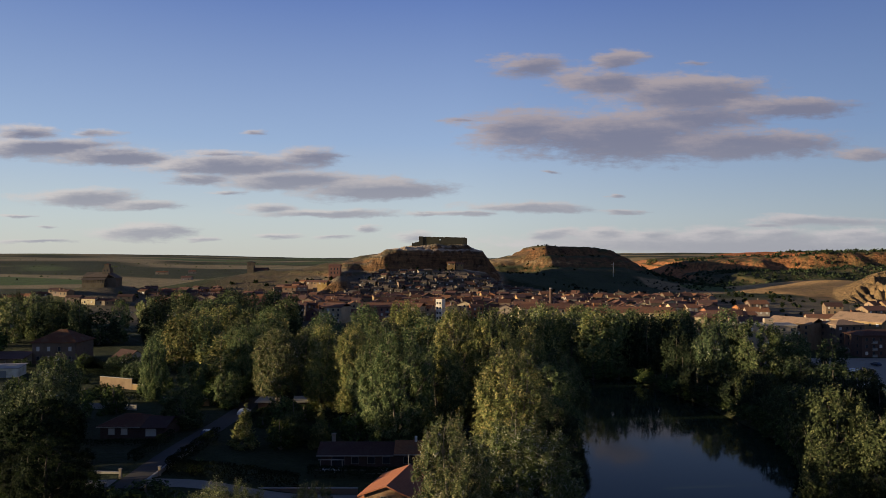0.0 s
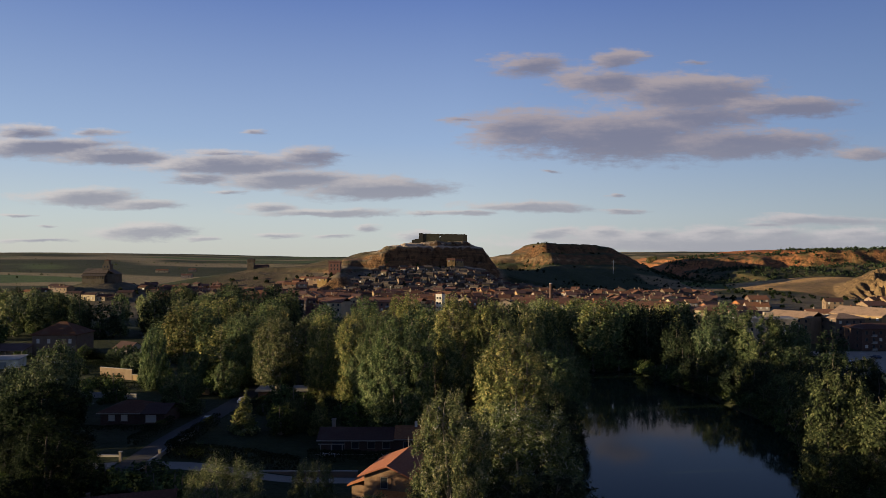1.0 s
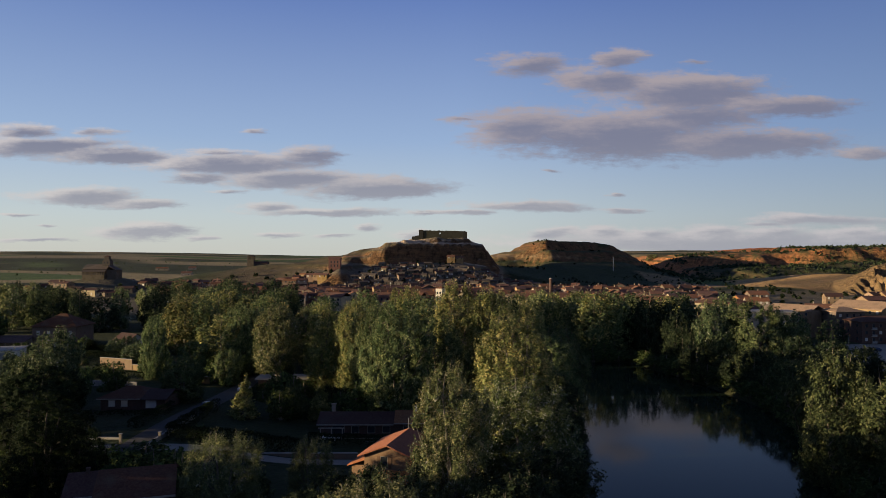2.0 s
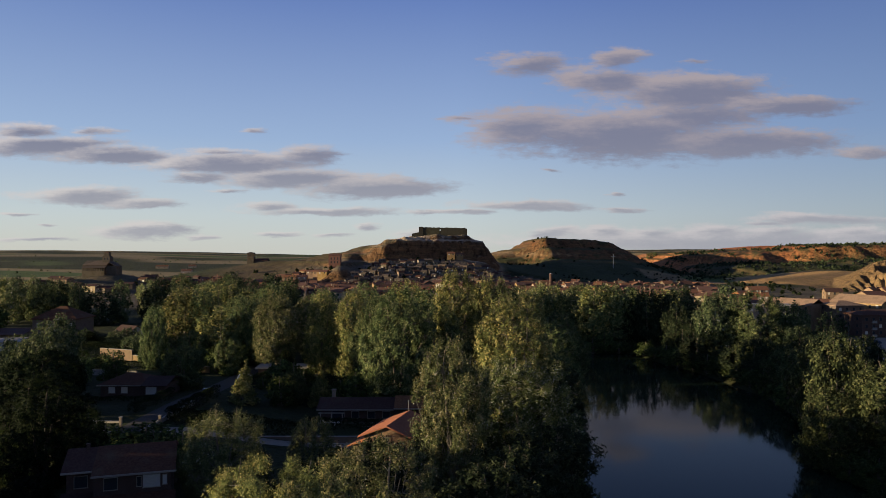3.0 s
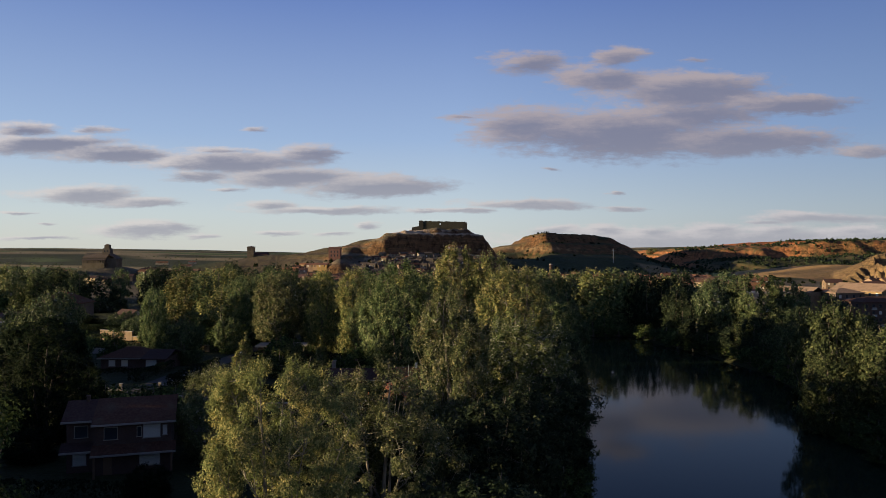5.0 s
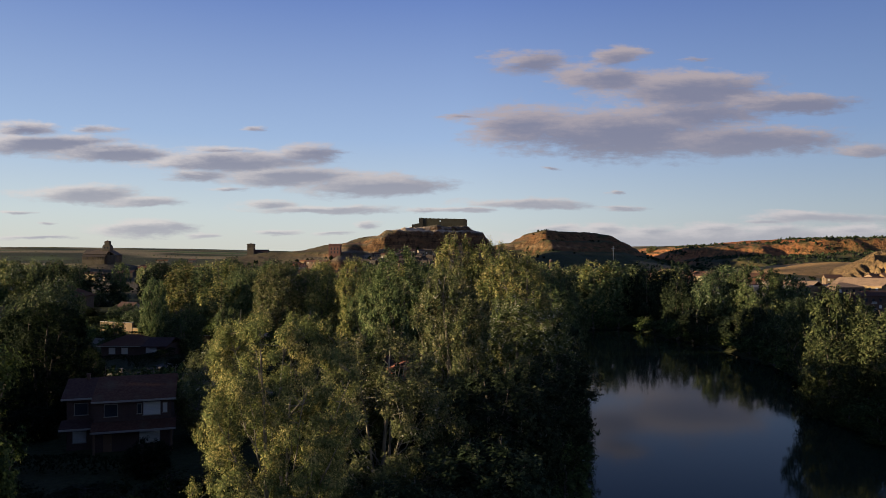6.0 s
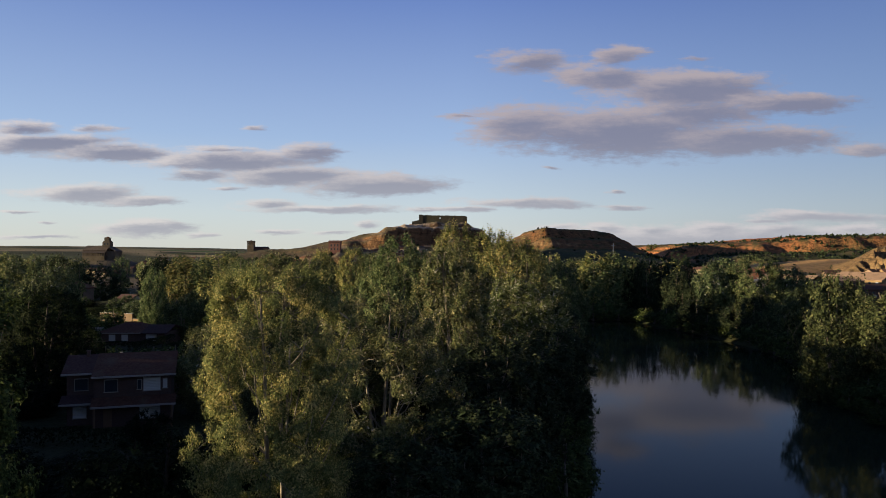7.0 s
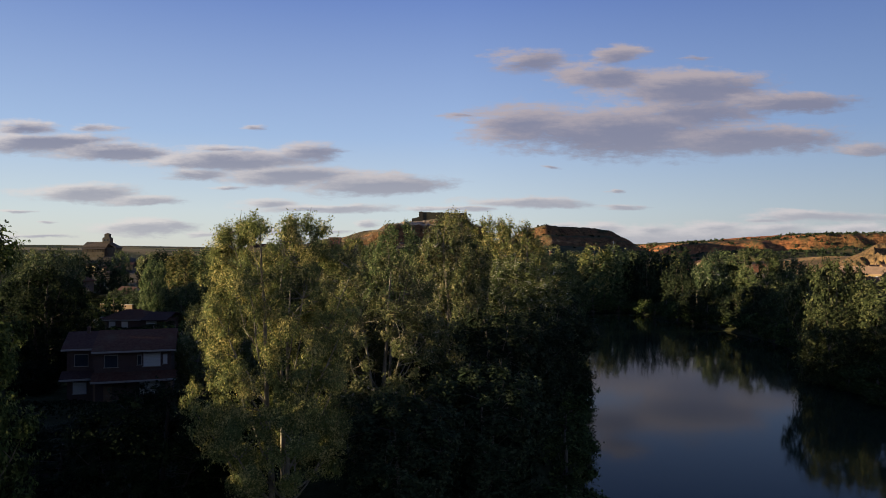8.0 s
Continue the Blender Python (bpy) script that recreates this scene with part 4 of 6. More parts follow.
while placed < 95:
    y = random.uniform(92, 240)
    x = random.uniform(-0.62, -0.02) * y
    if any(abs(x - a) < p and abs(y - b) < q for a, b, p, q in KEEP_OFF) or float(river(x, y)) > -4:
        continue
    placed += 1
    x -= 14 if abs(x + 73) < 6 and abs(y - 172) < 12 or abs(x + 94) < 9 and abs(y - 217) < 8 else 0
    z = float(land(x, y))
    if random.random() < 0.45:
        plant(bush, x, y, z + random.uniform(1.5, 3.5), random.uniform(1.2, 2.2), "leafy green garden shrub", group="garden shrubs")
    else:
        plant(small, x, y, z + random.uniform(4.0, 7.5), random.uniform(2.0, 3.6), "small dark garden tree", group="small garden trees")

# the right bank is overgrown down to the water
for i in range(30):
    y = random.uniform(128, 246)
    x = float(np.interp(y, *BANK_RIGHT)) + random.uniform(3, 40)
    # thicket is dark because the bank's shade is in its leaf colour
    plant(thicket, x, y, random.uniform(8, 14), random.uniform(4, 6), "leafy green tree on the overgrown bank", group="far bank trees")
for i in range(10):
    y = 100 + i * 13
    x = float(np.interp(y, *BANK_LEFT)) - random.uniform(2, 5)
    plant(far_c, x, y, random.uniform(7, 12), random.uniform(3.5, 5), "leafy green tree on the overgrown bank", group="river bank trees")

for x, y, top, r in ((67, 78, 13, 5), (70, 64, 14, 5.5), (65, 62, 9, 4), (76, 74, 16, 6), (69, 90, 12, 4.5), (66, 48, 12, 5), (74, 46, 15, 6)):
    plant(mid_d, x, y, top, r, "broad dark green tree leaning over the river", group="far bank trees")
# more unseen trees, placed to shade house roofs and the near poplars' lower halves
for x, y, top, r in ((-62, 66, 20.5, 6), (-60, 58, 19.5, 6), (-52, 28, 18.5, 5.5), (-61, 37, 19, 5.5), (-63, 74, 18.5, 5.5), (-64, 83, 16.2, 5),  (-73, 70, 22, 6), (-73, 79, 17.5, 5), (-105, 132, 14.5, 6), (-106, 142, 14, 6), (-105, 152, 14.5, 6), (-107, 161, 18, 6), (-50, 40, 17.8, 5), (-58, 48, 19.3, 5.5)):
    plant(belt, x, y, top, r, "unseen poplar added to shade gardens and houses", group="shelter belt")
for x, y, top, r in ((-128, 262, 7.5, 3), (-122, 258, 7, 3), (-117, 256, 5.5, 2.6), (-111, 256, 5.4, 2.6), (-105, 254, 6, 3), (-100, 252, 6.5, 3), (-140, 262, 6.5, 3), (-150, 262, 5.5, 3), (-134, 255, 6, 3)):
    plant(cypress if x > -125 else small, x, y, top, r, "dark dense evergreen before the house", group="dark evergreens")

for i in range(28):
    y = 44 + i * 7.3
    x = float(np.interp(y, *BANK_RIGHT)) + random.uniform(1.5, 3.5)
    plant(small, x, y, random.uniform(4.5, 7), random.uniform(2.6, 3.6), "leafy shrub hanging over the water", group="waterside shrubs")

for i in range(12):
    plant(small, 17 + i * 4.2, random.uniform(247.5, 250), random.uniform(4, 8), random.uniform(2.8, 3.8), "leafy shrub hanging over the water", group="waterside shrubs")

# added at the view's left edge to keep low sun off the garden
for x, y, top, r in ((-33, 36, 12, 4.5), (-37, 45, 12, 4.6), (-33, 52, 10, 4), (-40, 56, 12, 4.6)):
    plant(dark_a, x, y, top, r, "near-black leafy tree added to shade the garden", group="garden trees")
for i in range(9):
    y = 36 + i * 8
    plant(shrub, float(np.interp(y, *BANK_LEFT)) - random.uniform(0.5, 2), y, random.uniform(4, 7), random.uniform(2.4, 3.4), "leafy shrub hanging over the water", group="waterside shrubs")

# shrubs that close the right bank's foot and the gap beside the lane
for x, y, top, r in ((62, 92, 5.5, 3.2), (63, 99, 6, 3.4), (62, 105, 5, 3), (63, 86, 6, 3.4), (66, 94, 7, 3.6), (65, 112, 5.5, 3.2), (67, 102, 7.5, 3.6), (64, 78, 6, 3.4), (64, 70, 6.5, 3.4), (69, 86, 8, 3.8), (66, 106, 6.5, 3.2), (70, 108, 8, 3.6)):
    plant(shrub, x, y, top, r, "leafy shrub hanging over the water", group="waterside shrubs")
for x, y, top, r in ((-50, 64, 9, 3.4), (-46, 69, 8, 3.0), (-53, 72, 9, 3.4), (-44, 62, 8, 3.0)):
    plant(dark_a, x, y, top, r, "leafy tree coloured near black for the shade beside the house", group="garden trees")
# unseen poplars that keep the sun off the large hipped house
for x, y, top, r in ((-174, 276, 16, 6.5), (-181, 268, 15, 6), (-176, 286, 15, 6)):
    plant(belt, x, y, top, r, "unseen poplar added to shade gardens and houses", group="shelter belt")
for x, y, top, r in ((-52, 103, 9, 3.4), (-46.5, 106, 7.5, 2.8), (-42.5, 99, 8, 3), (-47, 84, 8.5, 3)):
    plant(dark_a, x, y, top, r, "leafy tree coloured near black for the shade beside the house", group="garden trees")
# low growth along the right bank's waterline
for i in range(30):
    y = 44 + i * 3.3
    plant(shrub, float(np.interp(y, *BANK_RIGHT)) + random.uniform(-1.2, 1.2), y, random.uniform(2.2, 3.8), random.uniform(2.0, 2.8), "leafy shrub hanging over the water", group="waterside shrubs", ground_z=0.2)

# ---------------- houses ----------------


def gable_roof(w, d, h, rise, over=0.4, t=0.18):
    """Two roof planes over a w x d house, ridge along x, eaves at h."""
    bm = bmesh.new()
    x0, x1, y0, y1 = -w / 2 - over, w / 2 + over, -d / 2 - over, d / 2 + over
    drop = rise * over / (d / 2)
    for ys in (y0, y1):
        pts = [(x0, ys, h - drop), (x1, ys, h - drop), (x1, 0, h + rise), (x0, 0, h + rise)]
        slab(bm, pts if ys < 0 else pts[::-1], t)
    return bm


def hip_roof(w, d, h, rise, over=0.5, t=0.2):
    bm = bmesh.new()
    x0, x1, y0, y1 = -w / 2 - over, w / 2 + over, -d / 2 - over, d / 2 + over
    r = max(0.3, (w - d) / 2)
    a, b = (-r, 0, h + rise), (r, 0, h + rise)
    c = [(x0, y0, h), (x1, y0, h), (x1, y1, h), (x0, y1, h)]
    slab(bm, [c[0], c[1], b, a], t)
    slab(bm, [c[1], c[2], b], t)
    slab(bm, [c[2], c[3], a, b], t)
    slab(bm, [c[3], c[0], a], t)
    return bm


def gable_walls(w, d, h, rise, deep=1.5):
    """A closed wall block with pointed end walls under a gable roof."""
    bm = bmesh.new()
    prof = [(-d / 2, -deep), (d / 2, -deep), (d / 2, h), (0, h + rise - 0.05), (-d / 2, h)]
    a = [bm.verts.new((-w / 2, y, z)) for y, z in prof]
    b = [bm.verts.new((w / 2, y, z)) for y, z in prof]
    bm.faces.new(a[::-1])
    bm.faces.new(b)
    for i in range(5):
        j = (i + 1) % 5
        bm.faces.new((a[i], a[j], b[j], b[i]))
    return bm


def window_mesh(w, h, mat, deep=0.12):
    """A window that faces -y: a surround with a set-back pane, in one piece."""
    bm = box(bmesh.new(), -w / 2 - 0.08, w / 2 + 0.08, -deep / 2, 0.02, -0.08, h + 0.08)
    bm.faces.ensure_lookup_table()
    front = min(bm.faces, key=lambda f: f.calc_center_median().y)
    bmesh.ops.inset_individual(bm, faces=[front], thickness=0.09, depth=-0.04)
    front.material_index = 1
    return mesh_of("window", bm, FRAME, mat)


WINDOW_DARK = window_mesh(0.95, 1.25, GLASS)
WINDOW_BLIND = window_mesh(1.1, 1.25, SHUTTER)
WINDOW_TALL = window_mesh(0.9, 1.9, GLASS)


def add_window(parent, me, x, y, z, turn=0.0):
    ob = new("window", me)
    ob.parent = parent
    ob.matrix_basis = pose(x, y, z, 0, 0, turn)
    return ob


def village_house(x, y, w, d, h, turn, wall, roof, label, group="village houses", name="house"):
    z = float(land(x, y))
    ob = empty(name, x, y, z, turn)
    rise = d * 0.22
    part("wall", gable_walls(w, d, h, rise, 2.5), wall, ob)
    part("roof", gable_roof(w, d, h, rise), roof, ob)
    floors = max(1, int(h / 2.8))
    count = max(1, int(w / 2.9)) if y < 500 else 2
    # behind the front row only the upper floor shows above the roofs before it
    shown = range(floors) if y < 480 else range(max(0, floors - 1), floors)
    for f in shown:
        for i in range(count):
            wx = (i + 0.5) / count * w - w / 2
            add_window(ob, random.choice((WINDOW_DARK, WINDOW_DARK, WINDOW_BLIND)), wx, -d / 2, 1.0 + f * 2.8)
    for f in shown if y < 500 else ():
        add_window(ob, WINDOW_DARK, -w / 2, 0, 1.0 + f * 2.8, -90)
    if random.random() < 0.6:
        cx, cy = random.uniform(-0.3, 0.3) * w, random.choice((-0.15, 0.15)) * d
        bm = box(bmesh.new(), cx - 0.3, cx + 0.3, cy - 0.3, cy + 0.3, h, h + rise + 0.9)
        box(bm, cx - 0.38, cx + 0.38, cy - 0.38, cy + 0.38, h + rise + 0.9, h + rise + 1.02)
        part("chimney", bm, wall, ob)
    return tagged(ob, label, "house", group)


random.seed(21)
WALLS = [(OCHRE, "ochre plastered"), (CREAM, "cream plastered"), (ROSE, "reddish brick"), (STONE, "tan stone"), (CREAM, "cream plastered"), (STONE, "tan stone")]
# the town on the flat, in uneven rows that climb towards the hill
for y in range(456, 652, 20):
    x = -0.36 * y + random.uniform(0, 10)
    while x < 0.36 * y:
        w = random.uniform(5, 9.5)
        mat, word = random.choice(WALLS if y < 480 else WALLS + [(OLD_STONE, "old grey stone")] * 3)
        h = random.choice((4.6, 5.2, 5.6, 7.2)) if y > 480 else random.choice((5.6, 8.4, 8.4))
        village_house(x + w / 2, y + random.uniform(-5, 5), w, random.uniform(7, 10), h, random.choice((0, 0, 0, 90)) + random.uniform(-18, 18), mat, random.choice((TILE, TILE, TILE_DARK)), f"{word} town house under a tiled roof" if y < 540 else f"{word} row house among close tiled roofs", group="village houses" if y < 540 else "row houses", name="town_house" if y < 540 else "row_house")
        x += w + random.choice((0.4, 0.6, 1.0, 3.0, 8.0))
# stone houses stepping up the slope below the cliff
for row, y in enumerate((650, 659, 668, 677, 686, 695, 704, 713)):
    x = -112 + row * 6 + random.uniform(0, 8)
    while x < 128 - row * 7:
        w = random.uniform(4, 8)
        mat, word = random.choice(((GREY_STONE, "pale grey stone"), (OLD_STONE, "old grey stone"), (OLD_STONE, "old grey stone"), (STONE, "tan stone")))
        village_house(x + w / 2, y + random.uniform(-4, 4), w, random.uniform(4.5, 6), random.choice((2.8, 3.2, 4.6)), random.uniform(-30, 30), mat, random.choice((TILE_GREY, TILE_DARK, TILE_GREY)), f"small {word} house on the hillside below the cliff", group="hillside houses", name="cottage")
        x += w + random.choice((0.3, 0.8, 2.0, 4.5))
# the quarter on the left slope, up towards the old tower
for i in range(150):
    y = random.uniform(560, 715)
    x = -0.17 * y - random.uniform(0, 0.22) * y
    if abs(x + 285) < 32 and abs(y - 616) < 25 or abs(x + 211) < 14 and abs(y - 811) < 18:
        continue
    mat, word = random.choice(((ROSE, "reddish brick"), (STONE, "tan stone"), (OLD_STONE, "old grey stone"), (OCHRE, "ochre plastered"), (OLD_STONE, "old grey stone")))
    village_house(x, y, random.uniform(5, 9), random.uniform(5, 7), random.choice((3.0, 3.2, 4.6)), random.uniform(-30, 30), mat, random.choice((TILE, TILE_DARK)), f"{word} house of the upper quarter, tiled roof", group="upper quarter houses")
# the low outskirts round the church on the plain
for i in range(44):
    y = random.uniform(540, 660)
    x = -random.uniform(0.36, 0.62) * y
    if abs(x + 285) < 30 and abs(y - 616) < 28:
        continue
    mat, word = random.choice(((STONE, "tan stone"), (OLD_STONE, "old grey stone"), (CREAM, "weathered cream"), (OLD_STONE, "old grey stone")))
    village_house(x, y, random.uniform(6, 14), random.uniform(5, 8), random.choice((2.8, 3.2, 4.4)), random.uniform(-30, 30), mat, random.choice((TILE, TILE_DARK, TILE_DARK)), f"low {word} house at the edge of the town", group="outskirts houses")
# pale farm sheds far out on the plain
for x, y, w in ((-571, 1500, 24), (-520, 1530, 14), (-410, 1180, 16)):
    village_house(x, y, w, 10, 4.5, random.uniform(-10, 10), CREAM, TILE, "pale farm shed far out on the plain", group="farm sheds", name="barn")

# ---------------- the houses of the garden quarter ----------------


def frame_window(parent, x, y, z, w, h, pane, turn=0.0, name="window", label=""):
    """A larger window or blind that faces -y: frame, sill and pane as parts."""
    base = new(name, mesh_of(name, box(box(box(box(bmesh.new(), -w / 2 - 0.07, -w / 2, -0.06, 0.05, 0, h), w / 2, w / 2 + 0.07, -0.06, 0.05, 0, h), -w / 2 - 0.07, w / 2 + 0.07, -0.06, 0.05, h, h + 0.08), -w / 2 - 0.12, w / 2 + 0.12, -0.14, 0.05, -0.07, 0), FRAME))
    base.parent = parent
    base.matrix_basis = pose(x, y, z, 0, 0, turn)
    if pane == SHUTTER:
        bm = bmesh.new()
        m = int(h / 0.08)
        rows = [[bm.verts.new((x, -0.02 - 0.02 * (i % 2), h * i / m)) for x in (-w / 2, w / 2)] for i in range(m + 1)]
        for a, b in zip(rows, rows[1:]):
            bm.faces.new((a[0], a[1], b[1], b[0]))
    else:
        bm = box(bmesh.new(), -w / 2, w / 2, -0.02, 0.04, 0, h)
    part("blind" if pane == SHUTTER else "pane", bm, pane, base)
    return tagged(base, label)


def slope_roof(x0, x1, y0, z0, y1, z1, t=0.2):
    pts = [(x0, y0, z0), (x1, y0, z0), (x1, y1, z1), (x0, y1, z1)]
    return slab(bmesh.new(), pts if y1 > y0 else pts[::-1], t)


def strip(bm, x0, x1, y, z, s=0.12):
    return box(bm, x0, x1, y - s, y, z - s * 1.6, z)


# the two-storey house with the roof skirt between its floors
h1 = tagged(empty("house", -34.9, 79.6, 4.4, 18), "dark two-storey brick house with brown tiled roofs and pale blinds", "house")
h1.matrix_basis = h1.matrix_basis @ Matrix.Diagonal((0.845, 1, 1, 1))
part("wall", box(bmesh.new(), -3.0, 6.2, 0, 9.5, -1, 6.0), BRICK, h1)
part("wall", box(bmesh.new(), -6.4, -3.0, 1.6, 9.5, -1, 6.0), BRICK, h1)
part("roof", slab(slope_roof(-3.2, 6.8, -0.8, 5.9, 5.6, 7.5), [(6.8, 5.6, 7.5), (6.8, 10.4, 6.0), (-3.2, 10.4, 6.0), (-3.2, 5.6, 7.5)][::-1], 0.2), TILE_DARK, h1)
part("roof", slab(slope_roof(-6.9, -3.2, 0.7, 6.1, 5.6, 7.45), [(-3.2, 5.6, 7.45), (-3.2, 10.4, 6.0), (-6.9, 10.4, 6.0), (-6.9, 5.6, 7.45)][::-1], 0.2), TILE_DARK, h1)
part("skirt_roof", slope_roof(-3.2, 6.8, -1.6, 2.85, 0.05, 3.5), TILE_DARK, h1)
part("skirt_roof", slope_roof(-7.0, -3.2, 0.0, 3.0, 1.65, 3.6), TILE_DARK, h1)
for x0, x1, y, z in ((-3.2, 6.8, -0.81, 5.86), (-3.2, 6.8, -1.61, 2.8), (-6.9, -3.25, 0.69, 6.06), (-7.0, -3.25, -0.01, 2.95)):
    part("gutter", strip(bmesh.new(), x0, x1, y, z), FRAME, h1, "pale eaves gutter")
part("chimney", box(box(bmesh.new(), -4.6, -4.2, 5.0, 5.4, 6.5, 7.9), -4.66, -4.14, 4.94, 5.46, 7.9, 7.98), BRICK, h1)
for x, y, z, w, h, pane in ((-1.0, 0, 4.05, 1.5, 1.25, GLASS), (3.85, 0, 4.0, 2.0, 1.35, SHUTTER), (5.45, 0, 4.2, 0.45, 1.0, SHUTTER), (2.35, 0, 4.2, 0.45, 1.0, GLASS), (-4.7, 1.6, 4.1, 1.5, 1.2, GLASS), (3.6, 0, 1.0, 2.4, 1.5, SHUTTER), (-4.9, 1.6, 1.1, 1.5, 1.2, SHUTTER)):
    frame_window(h1, x, y, z, w, h, pane, label="closed pale roller blind" if pane == SHUTTER else "")
door = part("door", box(bmesh.new(), -1.9, -0.9, -0.05, 0.03, 0, 2.1), WOOD, h1)
part("door_handle", box(bmesh.new(), -1.05, -0.99, -0.1, -0.05, 1.0, 1.06), METAL, door)
for x in (-2.8, 6.3):
    part("porch_post", box(bmesh.new(), x - 0.12, x + 0.12, -1.4, -1.16, -1, 2.75), WOOD, h1)

# the low house beside the lane
h2 = tagged(empty("house", -64, 152, 3.6), "low brick bungalow with a hipped brown roof beside the lane", "house")
part("wall", box(bmesh.new(), -6.5, 2.6, 0, 9, -1, 3.3), BRICK, h2)
part("wall", box(bmesh.new(), 2.6, 7.0, -0.8, 8, -1, 3.2), BRICK, h2)
bm = bmesh.new()
for pts in ([(-7.1, -0.6, 3.25), (3.2, -0.6, 3.25), (0.0, 4.5, 4.9), (-3.2, 4.5, 4.9)], [(3.2, -0.6, 3.25), (3.2, 9.6, 3.25), (0.0, 4.5, 4.9)], [(3.2, 9.6, 3.25), (-7.1, 9.6, 3.25), (-3.2, 4.5, 4.9), (0.0, 4.5, 4.9)], [(-7.1, 9.6, 3.25), (-7.1, -0.6, 3.25), (-3.2, 4.5, 4.9)]):
    slab(bm, pts, 0.18)
part("roof", bm, TILE_DARK, h2)
part("roof", slab(slope_roof(2.2, 7.6, -1.4, 3.2, 3.6, 4.5), [(7.6, 3.6, 4.5), (7.6, 8.6, 3.2), (2.2, 8.6, 3.2), (2.2, 3.6, 4.5)][::-1], 0.18), TILE_DARK, h2)
for x in (-4.2, -1.6):
    frame_window(h2, x, 0, 1.5, 1.25, 1.2, SHUTTER, label="closed pale roller blind")
frame_window(h2, 4.2, -0.8, 1.4, 2.1, 1.5, SHUTTER, label="large pale closed blind")
part("gutter", strip(bmesh.new(), -7.1, 3.2, -0.62, 3.2), FRAME, h2)
part("terrace", box(bmesh.new(), -7, 2.5, -2.4, -0.02, -1, 0.15), CONCRETE, h2)
part("ridge_cap", box(bmesh.new(), -3.2, 0.0, 4.38, 4.62, 4.86, 4.96), TILE, h2)

# the long brick bungalow with a terrace
h3 = tagged(empty("house", -13.2, 138, 2.2), "long brick bungalow with a dark red roof and terrace", "house")
part("wall", box(bmesh.new(), -9.6, 9.4, 0, 7, -1, 2.75), BRICK, h3)
part("roof", slab(slope_roof(-10.3, 4.0, -0.9, 2.7, 3.6, 4.1), [(4.0, 3.6, 4.1), (4.0, 7.7, 2.8), (-10.3, 7.7, 2.8), (-10.3, 3.6, 4.1)][::-1], 0.18), TILE_DARK, h3)
part("roof", slab(slope_roof(4.05, 10.2, -0.9, 2.9, 3.6, 4.4), [(10.2, 3.6, 4.4), (10.2, 7.7, 3.0), (4.05, 7.7, 3.0), (4.05, 3.6, 4.4)][::-1], 0.18), TILE, h3, "redder newer roof")
part("chimney", box(box(bmesh.new(), -8.2, -7.5, 4.2, 4.9, 3.0, 5.3), -8.3, -7.4, 4.1, 5.0, 5.3, 5.42), CREAM, h3, "pale rendered chimney")
part("chimney", box(bmesh.new(), 7.8, 8.3, 3.0, 3.5, 3.6, 5.2), WHITE, h3, "white chimney")
part("gutter", strip(bmesh.new(), -10.3, 4.0, -0.91, 2.66), FRAME, h3)
part("gutter", strip(bmesh.new(), 4.05, 10.2, -0.91, 2.86), FRAME, h3)
for x in (-3.2, -0.2, 2.6, 6.5):
    frame_window(h3, x, 0, 0.9, 1.3, 1.2, GLASS)
frame_window(h3, -6.4, 0, 0.1, 2.2, 2.1, GLASS)
part("terrace", box(bmesh.new(), -10, 3, -4.2, -0.02, -1, 0.12), CONCRETE, h3)
for x in (-9.2, -7.2, -5.2):
    part("pergola_post", box(bmesh.new(), x - 0.08, x + 0.08, -3.2, -3.04, 0.1, 2.4), FRAME, h3)
part("pergola_beam", box(bmesh.new(), -9.6, -4.8, -3.22, -3.02, 2.4, 2.55), FRAME, h3)
part("railing", box(bmesh.new(), -10, 3, -4.18, -4.1, 0.85, 0.93), FRAME, h3)
part("railing", box(bmesh.new(), -10, 3, -4.18, -4.1, 0.2, 0.26), FRAME, h3)

# the house with the sunlit orange roof
h4 = tagged(empty("house", -7.9, 105, 2.9, -15), "tan brick house with a sunlit orange tiled gable roof", "house")
bm = bmesh.new()
prof = [(-3.5, -1.2), (3.7, -1.2), (3.7, 4.85), (0, 6.25), (-3.5, 4.9)]
fa, fb = [[bm.verts.new((x, y, z)) for x, z in prof] for y in (0, 10.2)]
bm.faces.new(fa)
bm.faces.new(fb[::-1])
for i in range(5):
    bm.faces.new((fa[(i + 1) % 5], fa[i], fb[i], fb[(i + 1) % 5]))
part("wall", bm, BRICK_TAN, h4)
bm = slab(bmesh.new(), [(0, -0.5, 6.5), (0, 10.7, 6.5), (-4.4, 10.7, 4.78), (-4.4, -0.5, 4.78)], 0.2)
slab(bm, [(0, 10.7, 6.5), (0, -0.5, 6.5), (4.3, -0.5, 4.82), (4.3, 10.7, 4.82)], 0.2)
part("roof", bm, TILE_ORANGE, h4)
part("lower_roof", slab(bmesh.new(), [(-3.52, 0.6, 4.1), (-3.52, 7.5, 4.1), (-6.4, 7.5, 3.0), (-6.4, 0.6, 3.0)], 0.18), TILE_ORANGE, h4)
part("side_wall", box(bmesh.new(), -5.8, -3.52, 0.9, 7.2, -1.2, 3.0), BRICK_TAN, h4)
part("porch_roof", slab(bmesh.new(), [(-1.8, -2.2, 1.9), (3.6, -2.2, 1.9), (3.6, 0.0, 2.9), (-1.8, 0.0, 2.9)], 0.16), TILE_ORANGE, h4)
for x in (-1.5, 3.2):
    part("porch_post", box(bmesh.new(), x - 0.12, x + 0.12, -2.0, -1.76, -1.2, 1.75), WOOD, h4)
frame_window(h4, -0.5, 0, 3.2, 1.0, 1.5, GLASS, label="open dark window")
